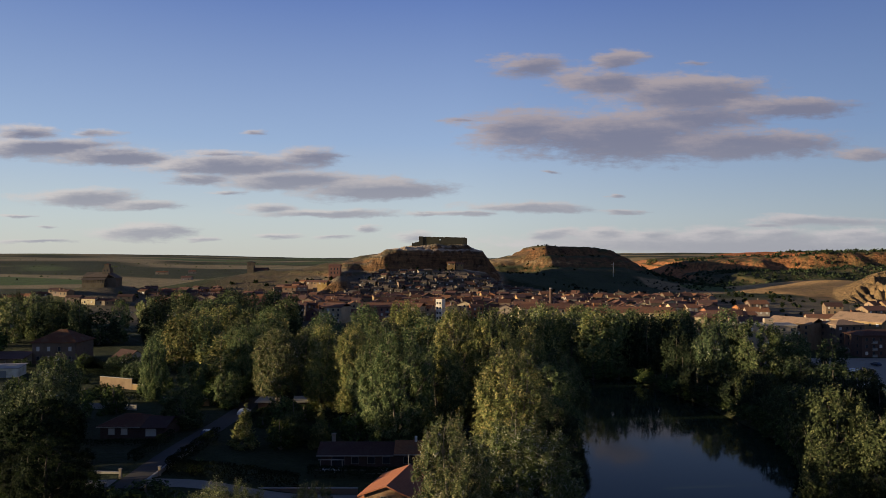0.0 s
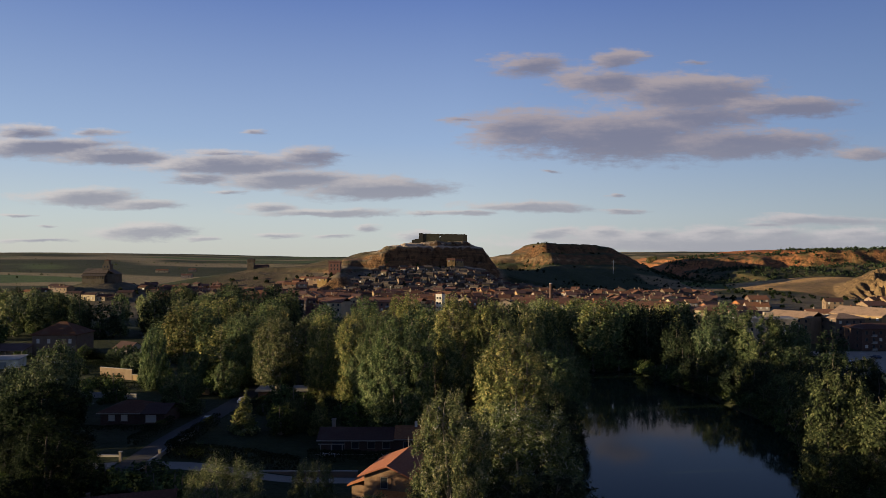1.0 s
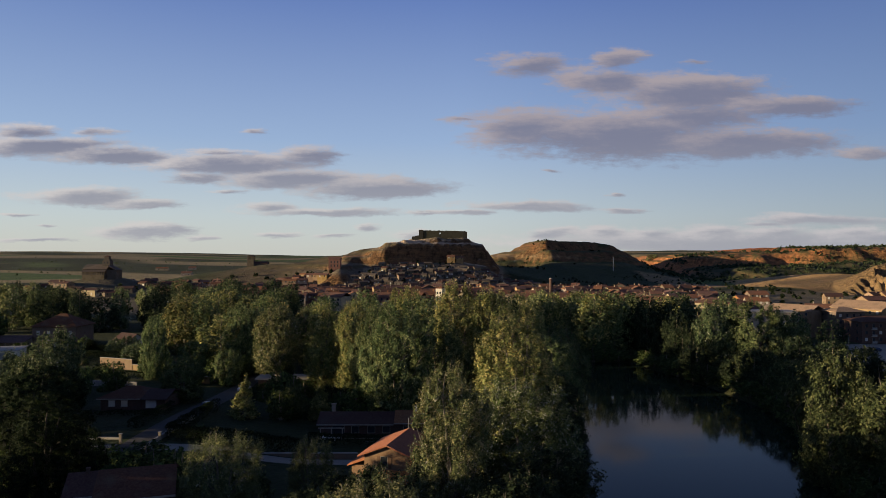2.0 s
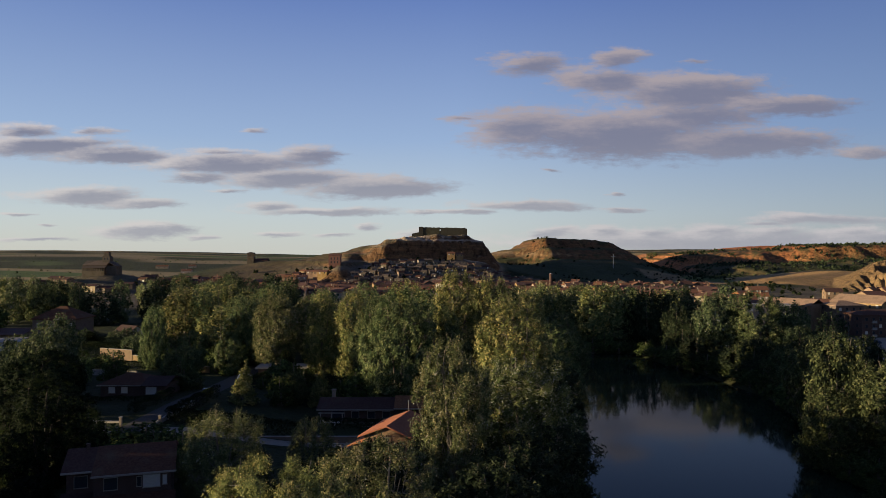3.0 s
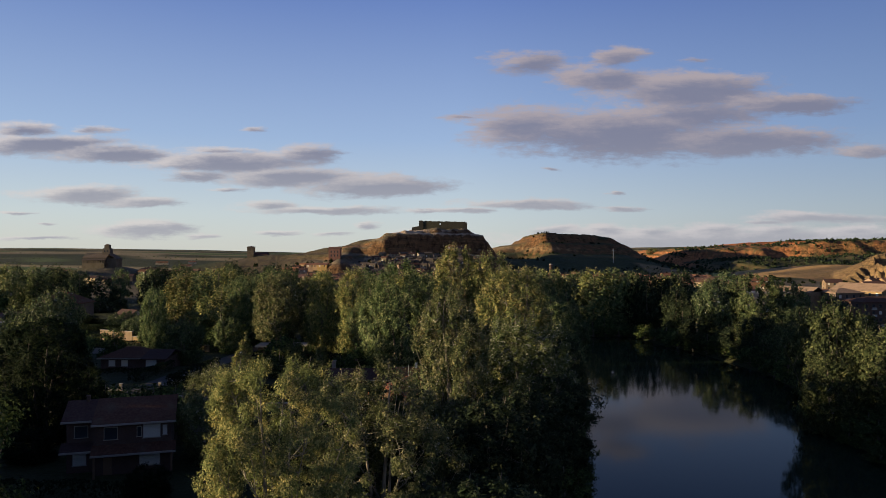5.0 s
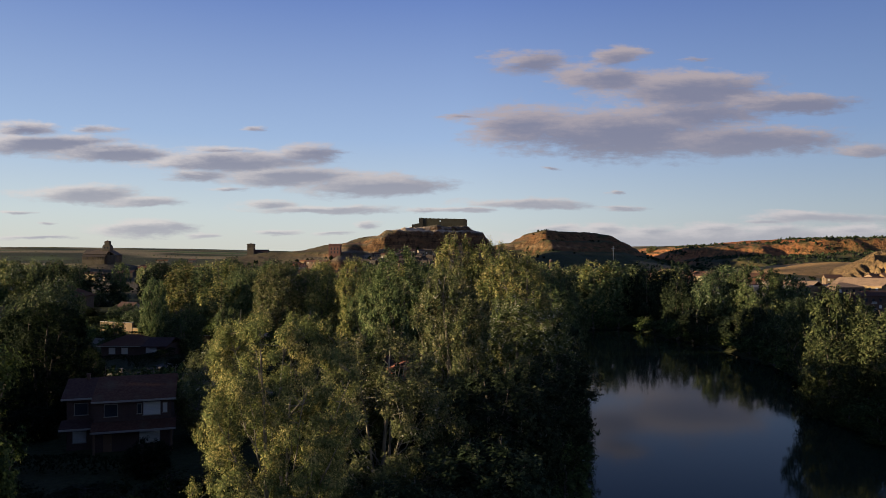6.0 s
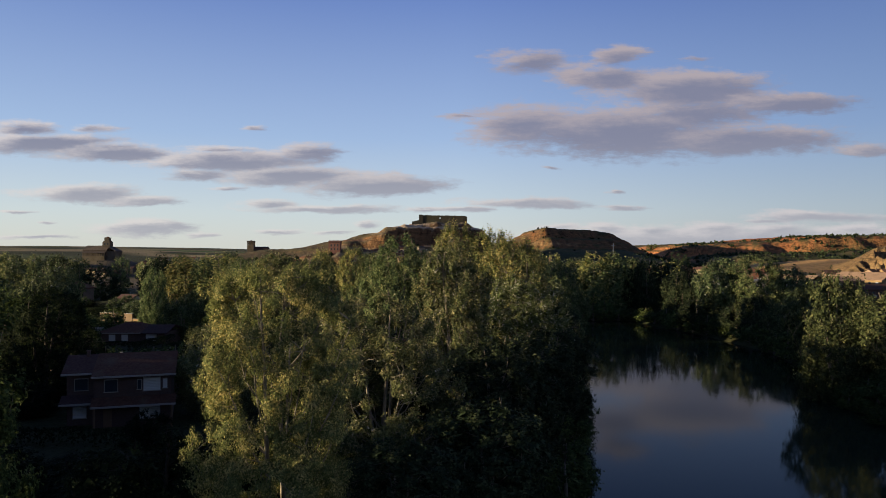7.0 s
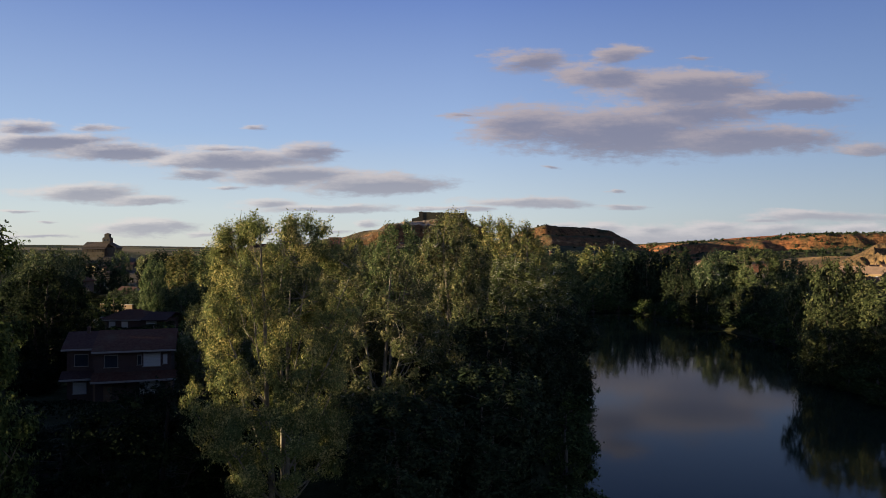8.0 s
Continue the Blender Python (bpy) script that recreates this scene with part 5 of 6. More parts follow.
for x in (-1.35, 0.32):
    part("shutter", box(bmesh.new(), x - 0.25, x + 0.3, -0.07, 0.0, 3.15, 4.75), WOOD, h4)
part("aerial", box(bmesh.new(), -0.04, 0.04, 9.8, 9.88, 6.3, 8.2), METAL, h4)
frame_window(h4, -4.6, 0.9, 0.2, 0.9, 1.1, GLASS)

# the large hipped house, the small white gable house and the arcaded annexe beyond the gardens
h5 = tagged(empty("house", -146, 284, 1.2), "large two-storey brown stone house with a broad hipped roof", "house")
part("wall", box(bmesh.new(), -8.2, 8.2, -7, 7, -1.5, 8.0), STONE, h5)
part("roof", hip_roof(16.4, 14, 8.0, 4.4, 0.7), TILE_DARK, h5)
for z in (1.2, 4.8):
    for x in (-6, -2, 2, 6):
        frame_window(h5, x, -7, z, 1.1, 1.6, SHUTTER if (x + z) % 3 > 1.5 else GLASS)
h6 = tagged(empty("house", -113, 266, 1.2, -35), "small white gabled house lit by the low sun", "house")
part("wall", gable_walls(9, 7, 4.6, 2.2), WHITE, h6)
part("roof", gable_roof(9, 7, 4.6, 2.2), TILE_DARK, h6)
for x in (-2.6, 0.4, 2.8):
    frame_window(h6, x, -3.5, 2.4, 1.0, 1.2, GLASS)
frame_window(h6, -4.5, 0.0, 2.6, 0.9, 1.2, GLASS, -90)
h7 = tagged(empty("porch_building", -163, 272, 1.2, 4), "low arcaded annexe with pale posts and tiled roof", "building")
part("wall", box(bmesh.new(), -9, 9, 0, 6, -1, 3.4), CREAM, h7)
part("roof", slope_roof(-9.6, 9.6, -3.6, 3.0, 6.5, 4.6), TILE, h7)
for i in range(7):
    part("post", box(bmesh.new(), -9 + i * 3 - 0.18, -9 + i * 3 + 0.18, -3.2, -2.84, -1, 2.95), CREAM, h7)
h8 = tagged(empty("shed", -149, 248, 1.2, 12), "low pale-walled shed with a flat roof", "shed")
part("wall", box(bmesh.new(), -7, 7, -4, 4, -1, 3.2), WHITE, h8)
part("roof", slab(bmesh.new(), [(-7.5, -4.5, 3.3), (7.5, -4.5, 3.3), (7.5, 4.5, 3.8), (-7.5, 4.5, 3.8)], 0.2), CONCRETE, h8)
part("door", box(bmesh.new(), 1, 3.4, -4.06, -4, -0.5, 2.4), METAL, h8)
h9 = tagged(empty("pavilion", -40, 190, 1.7, 3), "low flat-roofed pavilion with a pale concrete roof edge", "building")
part("wall", box(bmesh.new(), -7.5, 7.5, 0, 6, -1, 2.5), BRICK, h9)
part("roof", box(bmesh.new(), -8.2, 8.2, -0.8, 6.6, 2.5, 2.85), CONCRETE, h9)
frame_window(h9, -2, 0, 0.8, 2.0, 1.2, GLASS)
part("door", box(bmesh.new(), 2.2, 3.2, -0.06, 0, -0.5, 2.0), PAINT_DARK, h9)

# ---------------- garden walls, lanes, hedges ----------------


def garden_wall(x0, y0, x1, y1, high, mat, label, thick=0.3):
    a = math.degrees(math.atan2(y1 - y0, x1 - x0))
    l = math.hypot(x1 - x0, y1 - y0)
    ob = tagged(empty("garden_wall", x0, y0, min(float(land(x0, y0)), float(land(x1, y1))), a), label, "wall")
    part("wall_body", box(bmesh.new(), 0, l, -thick / 2, thick / 2, -0.8, high), mat, ob)
    part("coping", box(bmesh.new(), -0.05, l + 0.05, -thick / 2 - 0.06, thick / 2 + 0.06, high, high + 0.1), CONCRETE, ob)
    return ob


garden_wall(-106, 228.5, -94, 223.5, 3.2, OCHRE_YELLOW, "tall ochre rendered garden wall caught by sunlight", 0.5)
garden_wall(-94, 223.5, -89.5, 221.5, 1.7, OCHRE_YELLOW, "low end of the ochre garden wall")
garden_wall(-93, 191, -78, 188, 1.4, CONCRETE, "grey concrete block garden wall")
garden_wall(-75, 198, -62, 196, 1.8, STONE, "tan stone garden wall beside a shed")
garden_wall(-47.4, 116, -47.2, 140, 0.9, CONCRETE, "low grey wall along the lane")
garden_wall(-90, 128, -54, 124, 1.2, CONCRETE, "low grey wall along the gardens")
garden_wall(-46, 121.4, -14, 121.4, 1.0, STONE, "low stone wall beside the gravel lane")


def lane(name, pts, width, mat, label, lift=0.05):
    """A strip of paving that follows the land along pts."""
    bm = bmesh.new()
    rows = []
    for (x0, y0), (x1, y1) in zip(pts, pts[1:]):
        l = math.hypot(x1 - x0, y1 - y0)
        ux, uy = (x1 - x0) / l, (y1 - y0) / l
        for i in range(int(l / 2) + 1):
            s = min(l, i * 2.0)
            rows.append([(x0 + ux * s - uy * o * width, y0 + uy * s + ux * o * width) for o in (0.5, 0.17, -0.17, -0.5)])
    vs = [[bm.verts.new((x, y, float(land(x, y)) + lift)) for x, y in r] for r in rows]
    for a, b in zip(vs, vs[1:]):
        for i in range(3):
            bm.faces.new((a[i], a[i + 1], b[i + 1], b[i]))
    bmesh.ops.recalc_face_normals(bm, faces=bm.faces[:])
    ob = new(name, mesh_of(name, bm, mat))
    return tagged(ob, label, "road", kind="structure")


lane("road", [(-50, 116), (-50.2, 160), (-51.5, 190), (-54, 214)], 5.0, ASPHALT, "narrow grey asphalt lane between garden walls")
lane("lane", [(-47.4, 119), (-30, 118.5), (-12, 119)], 4.0, GRAVEL, "pale gravel lane in the shade", 0.06)
lane("lane", [(-100, 121), (-75, 118), (-52.6, 118.5)], 4.0, GRAVEL, "pale gravel lane in the shade", 0.06)


def hedge(x0, y0, x1, y1, high, wide, mat=LEAF_DARK):
    rng = np.random.default_rng(int(abs(x0 * 7 + y0 * 3)))
    l = math.hypot(x1 - x0, y1 - y0)
    m = int(l * high * 60)
    f = rng.uniform(0, 1, m)
    side = rng.choice((-1, 1), m) * rng.uniform(0.7, 1.08, m) * wide / 2
    z = rng.uniform(0, 1.05, m) ** 0.7 * high
    top = rng.uniform(0, 1, m) < 0.4
    side[top] *= rng.uniform(0, 1, int(top.sum()))
    z[top] = high * rng.uniform(0.9, 1.1, int(top.sum()))
    ux, uy = (x1 - x0) / l, (y1 - y0) / l
    gz = np.array([float(land(x0 + ux * l * a, y0 + uy * l * a)) for a in (0, 0.5, 1)])
    p = np.stack([x0 + ux * l * f - uy * side, y0 + uy * l * f + ux * side, np.interp(f, (0, 0.5, 1), gz) + z + 0.1 * np.sin(f * l)], 1)
    out = np.stack([-uy * np.sign(side), ux * np.sign(side), np.where(top, 1.5, 0.3)], 1)
    ob = new("hedge", leaf_mesh("hedge", mat, p, out, 0.2, rng))
    return tagged(ob, "clipped dark green garden hedge", "hedge", "garden hedges")


for h in ((-46, 124, -46, 150, 2.2, 1.4), (-46, 123.5, -24, 123.5, 2.4, 1.6), (-55, 130, -55, 150, 1.8, 1.2), (-24, 131, 0, 131, 1.8, 1.4), (-72, 146, -56, 144.5, 1.0, 1.0), (-62, 112, -53, 112, 1.6, 1.4), (-100, 206, -80, 204, 2.0, 1.6), (-44, 72, -28, 72, 1.5, 1.2), (-30, 178, -6, 172, 2.6, 1.8), (-120, 240, -96, 236, 3.5, 2.2), (-44, 158, -44, 182, 1.8, 1.4)):
    hedge(*h)

# ---------------- town landmarks ----------------
# ruined castle wall on the hill's level top
top_z = float(land(0, 782))
RUIN = plaster("dark_ruin_masonry", (0.042, 0.039, 0.028))
castle = tagged(empty("castle_ruin", 0, 782, top_z + 1.5), "ruined stone castle wall with a broken crest on the hilltop", "castle")


def ruin_wall(x0, x1, y0, y1, heights, seed):
    """A thick wall along x with an uneven broken top."""
    bm = bmesh.new()
    rng = random.Random(seed)
    m = len(heights) * 3
    cols = []
    for i in range(m + 1):
        f = i / m
        h = float(np.interp(f * (len(heights) - 1), range(len(heights)), heights)) + rng.uniform(-0.2, 0.2)
        x = x0 + (x1 - x0) * f
        cols.append([bm.verts.new((x, y0, -7)), bm.verts.new((x, y0, h)), bm.verts.new((x, y1, h + rng.uniform(-0.2, 0.2))), bm.verts.new((x, y1, -7))])
    for a, b in zip(cols, cols[1:]):
        for i in range(3):
            bm.faces.new((a[i], b[i], b[i + 1], a[i + 1]))
    bm.faces.new(cols[0])
    bm.faces.new(cols[-1][::-1])
    bmesh.ops.recalc_face_normals(bm, faces=bm.faces[:])
    return bm


part("wall", ruin_wall(-25.5, -21, -2, 3, [8.6, 8.9, 8.5], 1), RUIN, castle)
part("wall", ruin_wall(-21, -3.6, -1.5, 1.5, [8.2, 8.3, 8.2, 8.1, 8.0, 8.1], 2), RUIN, castle)
part("wall", ruin_wall(-2.6, 21, -1.5, 1.5, [8.0, 7.9, 7.9, 7.7, 7.7, 7.5, 7.5], 3), RUIN, castle)
part("window_sill", ruin_wall(-3.6, -2.6, -1.4, 1.4, [4.6, 4.6], 6), RUIN, castle)
part("lintel", box(bmesh.new(), -3.6, -2.6, -1.45, 1.45, 6.0, 7.9), RUIN, castle)
part("wall", ruin_wall(21, 25.5, -2, 3, [7.5, 7.6, 6.4], 4), RUIN, castle)
part("wall", ruin_wall(-33, -25.5, -1, 1, [1.4, 2.2, 3.2], 5), RUIN, castle)


def belfry(ob, w, z0, z1, mat, roof_h):
    """A square tower with an opening in each face, and a low pointed roof."""
    part("tower", box(bmesh.new(), -w / 2, w / 2, -w / 2, w / 2, z0, z1 - 4.2), mat, ob)
    for x in (-w / 2 + 0.6, 0, w / 2 - 0.6):
        for y in (-w / 2 + 0.6, w / 2 - 0.6):
            part("pier", box(bmesh.new(), x - 0.6, x + 0.6, y - 0.6, y + 0.6, z1 - 4.2, z1 - 1.0), mat, ob)
    part("belfry_top", box(bmesh.new(), -w / 2 - 0.2, w / 2 + 0.2, -w / 2 - 0.2, w / 2 + 0.2, z1 - 1.0, z1), mat, ob)
    bm = bmesh.new()
    r = w / 2 + 0.4
    c = [(-r, -r, z1), (r, -r, z1), (r, r, z1), (-r, r, z1)]
    for i in range(4):
        slab(bm, [c[i], c[(i + 1) % 4], (0, 0, z1 + roof_h)], 0.15)
    part("tower_roof", bm, TILE_DARK, ob)


cz = float(land(-276, 607)) - 1
church = tagged(empty("church", -276, 607, cz), "weathered stone church with a stepped square tower and arcaded gallery", "church")
part("tower", box(bmesh.new(), -3, 3, -3, 3, 0, 31.0 - cz), OLD_STONE, church)
part("tower_stage", box(box(bmesh.new(), -2.6, 2.6, -2.6, 2.6, 31.0 - cz, 31.8 - cz), -1.9, 1.9, -1.9, 1.9, 31.8 - cz, 34.5 - cz), OLD_STONE, church)
bm = bmesh.new()
for i in range(4):
    a, b = math.radians(45 + 90 * i), math.radians(135 + 90 * i)
    slab(bm, [(2.9 * math.cos(a), 2.9 * math.sin(a), 34.4 - cz), (2.9 * math.cos(b), 2.9 * math.sin(b), 34.4 - cz), (0, 0, 35.4 - cz)], 0.12)
part("tower_roof", bm, TILE_DARK, church)
for x in (-1.2, 1.2):
    add_window(church, WINDOW_DARK, x, -3, 28.8 - cz)
eave, top = 24.4 - cz, 28.2 - cz
bm = bmesh.new()
prof = [(-7, -2), (7, -2), (7, eave), (0, top - 0.2), (-7, eave)]
fa, fb = [[bm.verts.new((x, y, z)) for y, z in prof] for x in (-17, 2)]
bm.faces.new(fa[::-1])
bm.faces.new(fb)
for i in range(5):
    bm.faces.new((fa[i], fa[(i + 1) % 5], fb[(i + 1) % 5], fb[i]))
bmesh.ops.recalc_face_normals(bm, faces=bm.faces[:])
part("nave", bm, OLD_STONE, church)
bm = slab(bmesh.new(), [(-17.4, -7.5, eave - 0.2), (2.4, -7.5, eave - 0.2), (2.4, 0, top + 0.1), (-17.4, 0, top - 0.5)], 0.25)
slab(bm, [(2.4, 7.5, eave - 0.2), (-17.4, 7.5, eave - 0.2), (-17.4, 0, top - 0.5), (2.4, 0, top + 0.1)], 0.25)
part("nave_roof", bm, TILE_GREY, church)
part("apse", box(bmesh.new(), 2.02, 9.4, -5.5, 5.5, -2, 23.4 - cz), OLD_STONE, church)
part("apse_roof", slab(bmesh.new(), [(2.45, -6, 27.2 - cz), (10, -6, 23.3 - cz), (10, 6, 23.3 - cz), (2.45, 6, 27.2 - cz)], 0.25), TILE_GREY, church)
part("gallery_wall", box(bmesh.new(), -16.6, 1.5, -9.6, -9.1, -2, 19.6 - cz), OLD_STONE, church)
part("gallery_roof", slope_roof(-17, 2, -10, 22.2 - cz, -7.05, 23.4 - cz), TILE_GREY, church)
for i in range(10):
    x = -16.3 + i * 1.95
    part("gallery_column", box(bmesh.new(), x - 0.3, x + 0.3, -9.6, -9.1, 19.6 - cz, 22.1 - cz), OLD_STONE, church)
tz = float(land(-211, 811)) - 1
old = tagged(empty("church", -211, 811, tz), "old stone church with a tall square bell tower", "church")
belfry(old, 7.0, 0, 34.5 - tz, OLD_STONE, 0.8)
part("nave", gable_walls(16, 10, 4.0, 2.2, 2), OLD_STONE, old).matrix_basis = pose(10, 3, 0)
part("nave_roof", gable_roof(16, 10, 4.0, 2.2), TILE_DARK, old).matrix_basis = pose(10, 3, 0)

# the sunlit stone tower house on the spur
spur = tagged(empty("tower_house", -103, 703, 21.0), "tall reddish stone tower house on the rocky spur", "house")
part("wall", box(bmesh.new(), -5.5, 5.5, -4, 5, -6, 11), ROSE, spur)
part("roof", gable_roof(11, 9, 11, 1.6), TILE, spur).matrix_basis = pose(0, 0.5, 0)
for z in (3.5, 7.0):
    for x in (-3, 0, 3):
        add_window(spur, WINDOW_TALL, x, -4, z)
random.seed(31)
for x, y, w, h in ((-118, 700, 9, 6), (-126, 706, 8, 5.6), (-112, 690, 9, 5.6), (8, 744, 8, 5.6), (17, 746, 7, 5.6), (-132, 690, 10, 5.6), (-140, 676, 12, 8.4)):
    village_house(x, y, w, 7, h, random.uniform(-15, 15), random.choice((OCHRE, CREAM)), TILE, "cream and ochre house high under the cliff", group="hillside houses")

# a tall brick stack and a pale tower block above the roofs
stack = tagged(empty("brick_stack", 69, 472, 2.4), "slender brick factory chimney above the roofs", "chimney")
vs, fs = [], []
tube(vs, fs, [np.array((0, 0, z)) for z in (-1.0, 8.0, 17.5, 17.6, 18.3)], [1.3, 1.1, 0.9, 1.15, 1.15], 12)
me = bpy.data.meshes.new("shaft")
me.from_pydata(vs, [], fs)
me.materials.append(BRICK)
part("shaft", me, BRICK, stack)
me = bpy.data.meshes.new("rim")
vs, fs = [], []
tube(vs, fs, [np.array((0, 0, 18.3)), np.array((0, 0, 18.7))], [1.0, 0.7], 12)
me.from_pydata(vs, [], fs)
me.materials.append(CONCRETE)
part("rim", me, CONCRETE, stack)
lofty = tagged(empty("tower_block", -1.5, 448, 2.2, -20), "narrow white-rendered tower block among the town houses", "building")
part("wall", box(bmesh.new(), -2.0, 2.0, -3, 3, -1, 13.6), WHITE, lofty)
part("roof", hip_roof(4, 6, 13.6, 1.0, 0.3), TILE, lofty)
for z in (1.2, 4.2, 7.2, 10.2):
    for x in (-0.9, 0.9):
        add_window(lofty, WINDOW_DARK, x, -3, z)


def facade(parent, x0, x1, y, z0, floors, step, storey=3.0, balcony=True):
    """Rows of windows, and balconies with rails, on a front that faces -y."""
    m = max(1, int((x1 - x0) / step))
    for f in range(floors):
        for i in range(m):
            x = x0 + (i + 0.5) * (x1 - x0) / m
            add_window(parent, WINDOW_TALL if balcony and i % 2 else WINDOW_BLIND if (i + f) % 3 == 0 else WINDOW_DARK, x, y, z0 + f * storey + (0.2 if balcony and i % 2 else 0.9))
            if balcony and i % 2:
                b = part("balcony", box(bmesh.new(), x - 1.1, x + 1.1, y - 1.0, y - 0.05, z0 + f * storey - 0.15, z0 + f * storey), CONCRETE, parent)
                part("rail", box(box(bmesh.new(), x - 1.1, x + 1.1, y - 1.0, y - 0.94, z0 + f * storey + 0.9, z0 + f * storey + 1.0), x - 1.1, x + 1.1, y - 1.0, y - 0.96, z0 + f * storey + 0.05, z0 + f * storey + 0.75), METAL, b)


def flats(x, y, w, d, floors, turn, wall, label, roof="hip", z=None, roof_mat=TILE, balcony=True, storey=3.0):
    z = float(land(x, y)) if z is None else z
    h = floors * storey + 0.6
    ob = tagged(empty("apartment_building", x, y, z, turn), label, "apartments", "apartment buildings")
    part("wall", box(bmesh.new(), -w / 2, w / 2, -d / 2, d / 2, -2, h), wall, ob)
    if roof == "hip":
        part("roof", hip_roof(w, d, h, d * 0.16, 0.7), roof_mat, ob)
    elif roof == "gable":
        part("roof", gable_roof(w, d, h, d * 0.2, 0.5), roof_mat, ob)
    else:
        part("roof", box(bmesh.new(), -w / 2 - 0.3, w / 2 + 0.3, -d / 2 - 0.3, d / 2 + 0.3, h, h + 0.5), CONCRETE, ob)
        part("stair_house", box(bmesh.new(), -2, 2, -1.5, 1.5, h + 0.5, h + 2.9), wall, ob)
    facade(ob, -w / 2 + 0.5, w / 2 - 0.5, -d / 2, 0.3, floors, 3.2, storey, balcony)
    for f in range(floors):
        for yy in (-d / 4, d / 4):
            add_window(ob, WINDOW_DARK, -w / 2, yy, 1.2 + f * storey, -90)
    return ob


flats(115, 314, 14, 12, 6, -26, CREAM, "six-storey cream apartment block with stacked balconies", "hip", z=-2.5)
flats(152, 345, 22, 12, 4, -8, CREAM, "four-storey tan apartment block with a plain end wall", "flat")
flats(172, 360, 22, 12, 4, -56, STONE, "tan apartment block with a blind gable wall", "gable", balcony=False, roof_mat=TILE_TAN)
flats(213, 372, 26, 17, 4, -60, STONE, "long tan block with a broad roof toned as sunlit", "gable", balcony=False, roof_mat=TILE_TAN)
flats(189, 350, 15, 12, 4, 10, STONE, "tan apartment block with a sunlit end wall", "hip", roof_mat=TILE_TAN)
flats(199, 332, 30, 13, 3, 3, BRICK, "red brick apartment block with pale balconies by the square", "hip", roof_mat=TILE_DARK)
flats(98, 412, 58, 13, 3, -8, CREAM, "long pale apartment row under a tiled roof", "gable")
flats(150, 405, 20, 12, 4, -8, STONE, "plain apartment block behind the square", "hip")
flats(60, 436, 30, 12, 3, 3, CREAM, "cream apartment row under a red roof", "gable")
flats(-35, 452, 22, 11, 3, -4, ROSE, "reddish apartment front with rows of windows", "gable")
flats(-17.6, 450, 12, 11, 3, -22, CREAM, "cream apartment front with rows of windows", "gable")
flats(-65.5, 450, 15, 11, 3, -24, CREAM, "pale plastered apartment front with rows of windows", "gable", balcony=False)
random.seed(41)
for i in range(26):
    y = random.uniform(355, 500)
    x = random.uniform(0.36, 0.63) * y
    if y < 392 and x < 232:
        continue
    mat, word = random.choice(WALLS)
    village_house(x, y, random.uniform(9, 18), random.uniform(8, 12), random.choice((5.6, 8.4, 8.4)), random.uniform(-15, 15), mat, random.choice((TILE, TILE, TILE_DARK)), f"{word} house at the town's edge, tiled roof", group="edge of town houses")

# the paved square
bm = bmesh.new()
gx, gy = np.arange(128, 236, 4.0), np.arange(238, 326, 4.0)
vs = [[bm.verts.new((x, y, float(land(x, y)) + 0.06)) for x in gx] for y in gy]
for a, b in zip(vs, vs[1:]):
    for i in range(len(gx) - 1):
        bm.faces.new((a[i], a[i + 1], b[i + 1], b[i]))
tagged(new("pavement", mesh_of("pavement", bm, GRAVEL)), "pale paved square beside the brick flats", "pavement", kind="structure")
for i in range(9):
    x = 139 + i * 1.7
    tagged(new("road_marking", mesh_of("road_marking", box(bmesh.new(), x, x + 0.9, 256, 258.6, -2.95, -2.91), PAINT_WHITE)), "white painted crossing stripe", "road marking", "crossing stripes")


def lamp_post(x, y, high=7.0):
    ob = tagged(empty("street_lamp", x, y, float(land(x, y))), "slim grey metal street lamp", "lamp", "street lamps")
    vs, fs = [], []
    tube(vs, fs, [np.array((0, 0, -0.3)), np.array((0, 0, high * 0.6)), np.array((0, 0, high)), np.array((-0.5, 0, high + 0.25)), np.array((-1.2, 0, high + 0.3))], [0.1, 0.08, 0.06, 0.05, 0.05], 6)
    me = bpy.data.meshes.new("pole")
    me.from_pydata(vs, [], fs)
    me.materials.append(METAL)
    part("pole", me, METAL, ob)
    part("lamp_head", box(bmesh.new(), -1.8, -1.1, -0.14, 0.14, high + 0.22, high + 0.36), METAL, ob)
    return ob


for x, y in ((150, 262), (172, 270), (190, 290), (165, 300)):
    lamp_post(x, y)


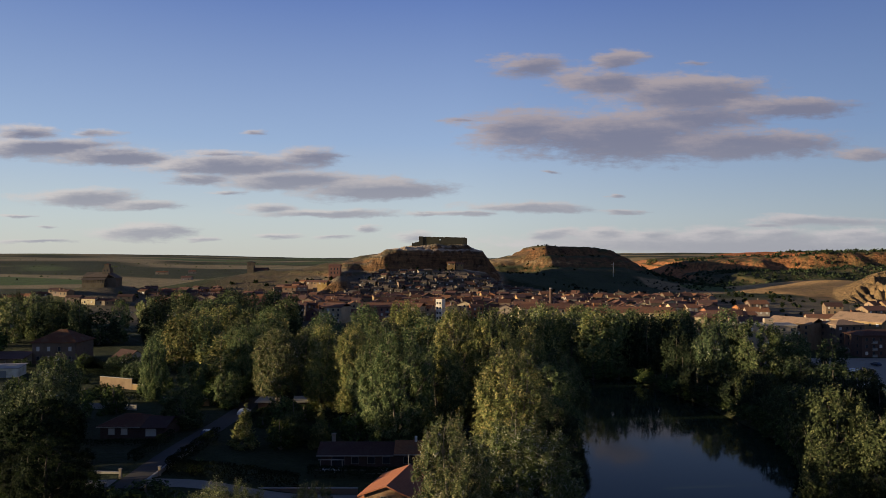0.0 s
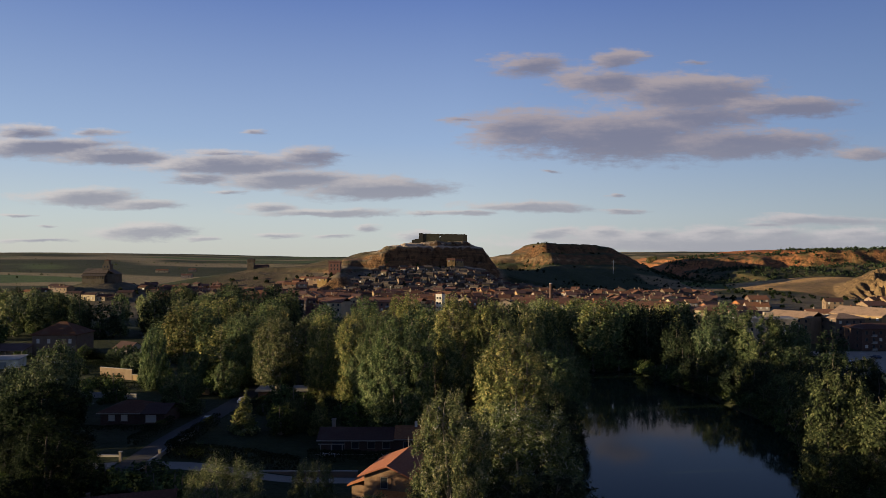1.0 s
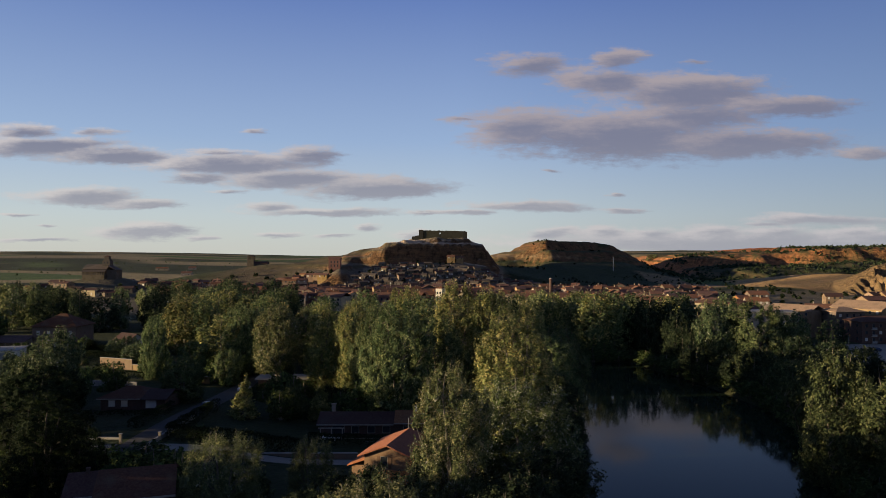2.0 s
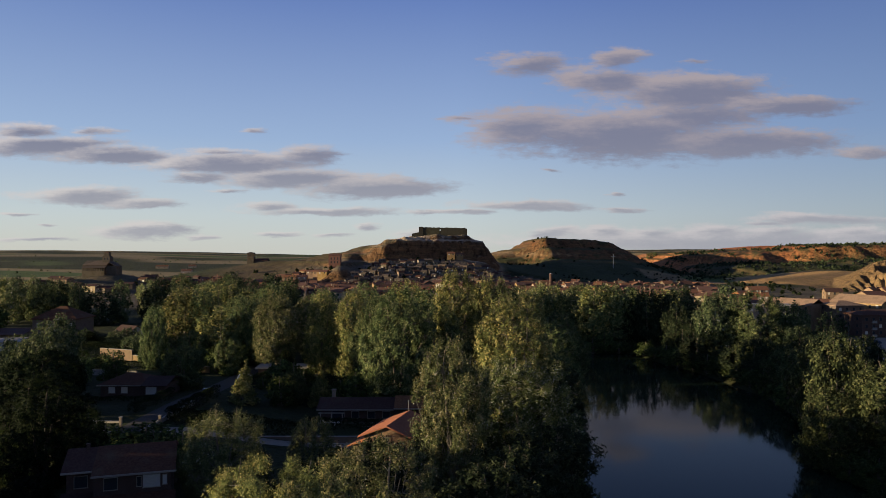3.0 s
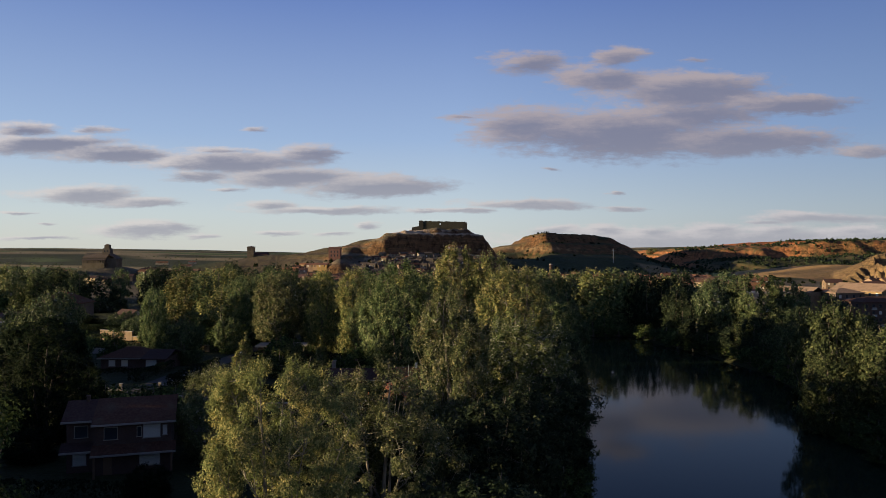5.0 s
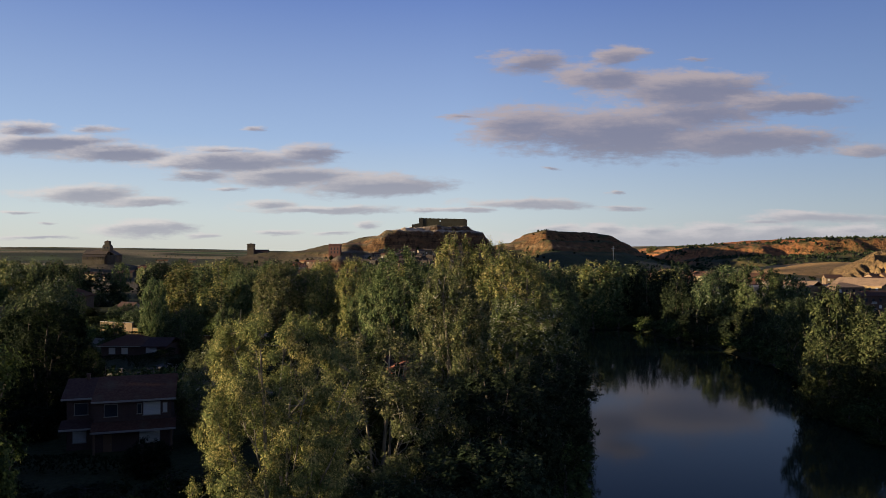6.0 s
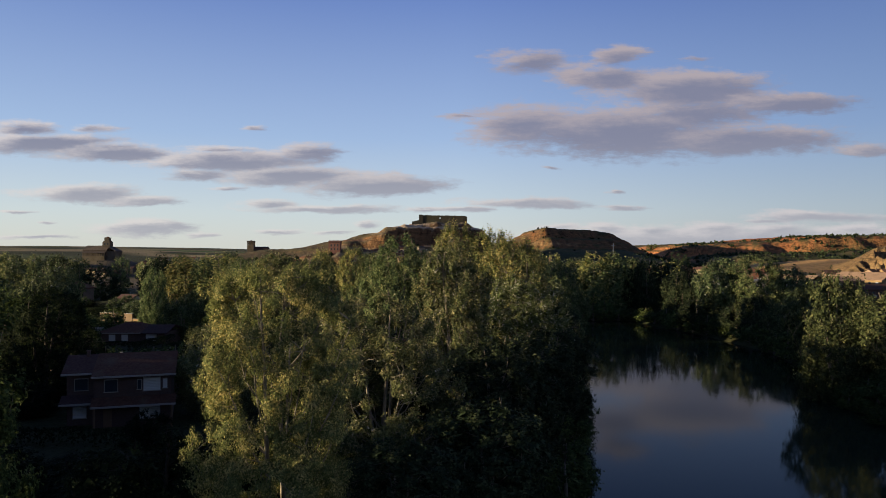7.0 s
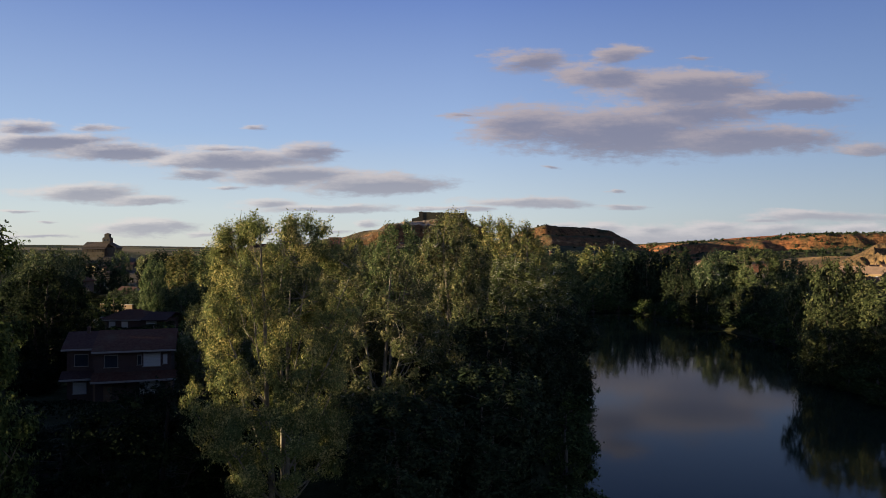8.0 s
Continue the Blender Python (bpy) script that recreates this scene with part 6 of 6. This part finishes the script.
def parked_car(x, y, turn, paint, word):
    z = float(land(x, y)) + 0.06
    ob = tagged(empty("car", x, y, z, turn), f"{word} parked car on the paving", "car", "parked cars")
    bm = bmesh.new()
    prof = [(-2.1, 0.35), (2.1, 0.35), (2.15, 0.75), (1.2, 0.92), (0.6, 1.42), (-1.1, 1.45), (-1.9, 0.98), (-2.15, 0.85)]
    a, b = [[bm.verts.new((px, s * (0.85 if pz < 1.2 else 0.7), pz)) for px, pz in prof] for s in (-1, 1)]
    bm.faces.new(a)
    bm.faces.new(b[::-1])
    for i in range(8):
        bm.faces.new((a[(i + 1) % 8], a[i], b[i], b[(i + 1) % 8]))
    bmesh.ops.recalc_face_normals(bm, faces=bm.faces[:])
    part("body", bm, paint, ob)
    part("windscreen", slab(bmesh.new(), [(1.17, -0.7, 0.97), (1.17, 0.7, 0.97), (0.66, 0.62, 1.4), (0.66, -0.62, 1.4)], 0.03), GLASS, ob)
    for px in (-1.3, 1.3):
        for s in (-0.86, 0.86):
            vs, fs = [], []
            tube(vs, fs, [np.array((px, s - 0.1, 0.32)), np.array((px, s + 0.1, 0.32))], [0.32, 0.32], 12)
            fs += [tuple(range(12))[::-1], tuple(range(12, 24))]
            me = bpy.data.meshes.new("wheel")
            me.from_pydata(vs, [], fs)
            me.materials.append(RUBBER)
            part("wheel", me, RUBBER, ob)
    return ob


for x, y, turn, paint, word in ((-49, 182, 80, PAINT_WHITE, "small white"), (-48.6, 152, 92, PAINT_DARK, "dark blue"), (158, 284, 10, PAINT_WHITE, "white"), (164, 286, 12, PAINT_DARK, "dark"), (176, 300, 100, PAINT_DARK, "dark"), (184, 276, 5, PAINT_WHITE, "white"), (141, 270, 95, PAINT_DARK, "dark")):
    parked_car(x, y, turn, paint, word)
for x, y in ((-47, 126.5), (-47, 122.6), (-53, 121.4)):
    ob = tagged(empty("gate_post", x, y, float(land(x, y))), "pale rendered gate post at the lane's corner", "post", "gate posts")
    part("shaft", box(bmesh.new(), -0.2, 0.2, -0.2, 0.2, -0.3, 1.5), CREAM, ob)
    part("cap", box(bmesh.new(), -0.26, 0.26, -0.26, 0.26, 1.5, 1.6), CONCRETE, ob)
# terrace furniture of the long bungalow
for x in (-22.0, -20.6, -19.2):
    ob = tagged(empty("garden_chair", x, 135.2, 2.32), "white plastic garden chair on the terrace", "chair", "terrace chairs")
    part("seat", box(bmesh.new(), -0.25, 0.25, -0.25, 0.25, 0.4, 0.46), PAINT_WHITE, ob)
    part("backrest", box(bmesh.new(), -0.25, 0.25, 0.2, 0.26, 0.46, 0.95), PAINT_WHITE, ob)
    for sx in (-0.22, 0.22):
        for sy in (-0.22, 0.22):
            part("leg", box(bmesh.new(), sx - 0.03, sx + 0.03, sy - 0.03, sy + 0.03, 0, 0.4), PAINT_WHITE, ob)
ob = tagged(empty("garden_table", -20.6, 134.4, 2.32), "white garden table on the terrace", "table")
part("tabletop", box(bmesh.new(), -1.0, 1.0, -0.4, 0.4, 0.7, 0.76), PAINT_WHITE, ob)
for sx in (-0.9, 0.9):
    part("leg", box(bmesh.new(), sx - 0.04, sx + 0.04, -0.3, 0.3, 0, 0.7), PAINT_WHITE, ob)

# ---------------- scrub and field trees on the far land ----------------


def scatter(name, label, spots, sizes, mat, seed, per=9):
    rng = np.random.default_rng(seed)
    p, s = np.repeat(spots, per, 0), np.repeat(sizes, per)
    d = rng.normal(0, 1, (len(p), 3))
    d /= np.linalg.norm(d, axis=1)[:, None]
    d[:, 2] = np.abs(d[:, 2])
    q = p + d * s[:, None] * np.array((0.5, 0.5, 0.75)) * rng.uniform(0.5, 1.1, (len(p), 1))
    me = leaf_mesh(name, mat, q, d, 1.0, rng, 1.1)
    co = np.empty(len(me.vertices) * 3)
    me.vertices.foreach_get("co", co)
    co = co.reshape(-1, 4, 3)
    mid = co.mean(1, keepdims=True)
    co = mid + (co - mid) * (s * 0.55)[:, None, None]
    me.vertices.foreach_set("co", co.ravel())
    return tagged(new(name, me), label, "scrub", kind="stuff")


rng = np.random.default_rng(5)
x, y = rng.uniform(290, 800, 7200), rng.uniform(585, 1330, 7200)
dens = crag(x, y, 55.0, 3.3) - 0.6 * (y < 720) + 0.25 * smooth(y, 880, 980) - 0.4 * smooth(y, 1080, 1130) * (x < 580) - 0.9 * ((((x - 372) / 85) ** 2 + ((y - 770) / 130) ** 2) < 1) - 0.5 * ((((x - 480) / 70) ** 2 + ((y - 860) / 55) ** 2) < 1)
keep = dens > -0.02
x, y = x[keep], y[keep]
scatter("hill_scrub", "dark green scrub and small trees on the eroded hills", np.stack([x, y, land(x, y)], 1), rng.uniform(1.5, 5.5, len(x)), LEAF_DEEP, 6)
x, y = rng.uniform(60, 330, 900), rng.uniform(760, 1050, 900)
keep = crag(x, y, 45.0, 1.3) > 0.2
x, y = x[keep], y[keep]
scatter("slope_scrub", "dark scrub on the table hill's slope", np.stack([x, y, land(x, y)], 1), rng.uniform(1.2, 3.5, len(x)), LEAF_DARK, 7)
x, y = rng.uniform(-1500, 50, 2600), rng.uniform(860, 2600, 2600)
keep = (np.abs(waves(x * 0.35, y, 210.0, 6.0) - 0.02) < 0.05) | (crag(x, y, 160.0, 2.0) > 0.52)
x, y = x[keep], y[keep]
scatter("field_trees", "far hedgerow trees between the fields", np.stack([x, y, land(x, y)], 1), rng.uniform(2, 4.5, len(x)), LEAF_SHADE, 8)
x, y = rng.uniform(-260, 330, 420), rng.uniform(440, 740, 420)
scatter("town_greenery", "small trees and bushes between the town houses", np.stack([x, y, land(x, y)], 1), rng.uniform(2, 5, 420), LEAF_DARK, 9, 14)
mast = tagged(empty("mast", 209, 905, float(land(209, 905))), "thin grey lattice mast on the hillside", "mast")
part("pole", box(bmesh.new(), -0.35, 0.35, -0.35, 0.35, -1, 17), METAL, mast)
part("crossbar", box(bmesh.new(), -2.5, 2.5, -0.2, 0.2, 14, 14.5), METAL, mast)
for x, y, top in ((383, 1372, 12), (389, 1374, 11), (394, 1370, 9)):
    plant(far_a, x, y, float(land(x, y)) + top, 4.5, "lone dark tree on the saddle of the hills", group="saddle trees")
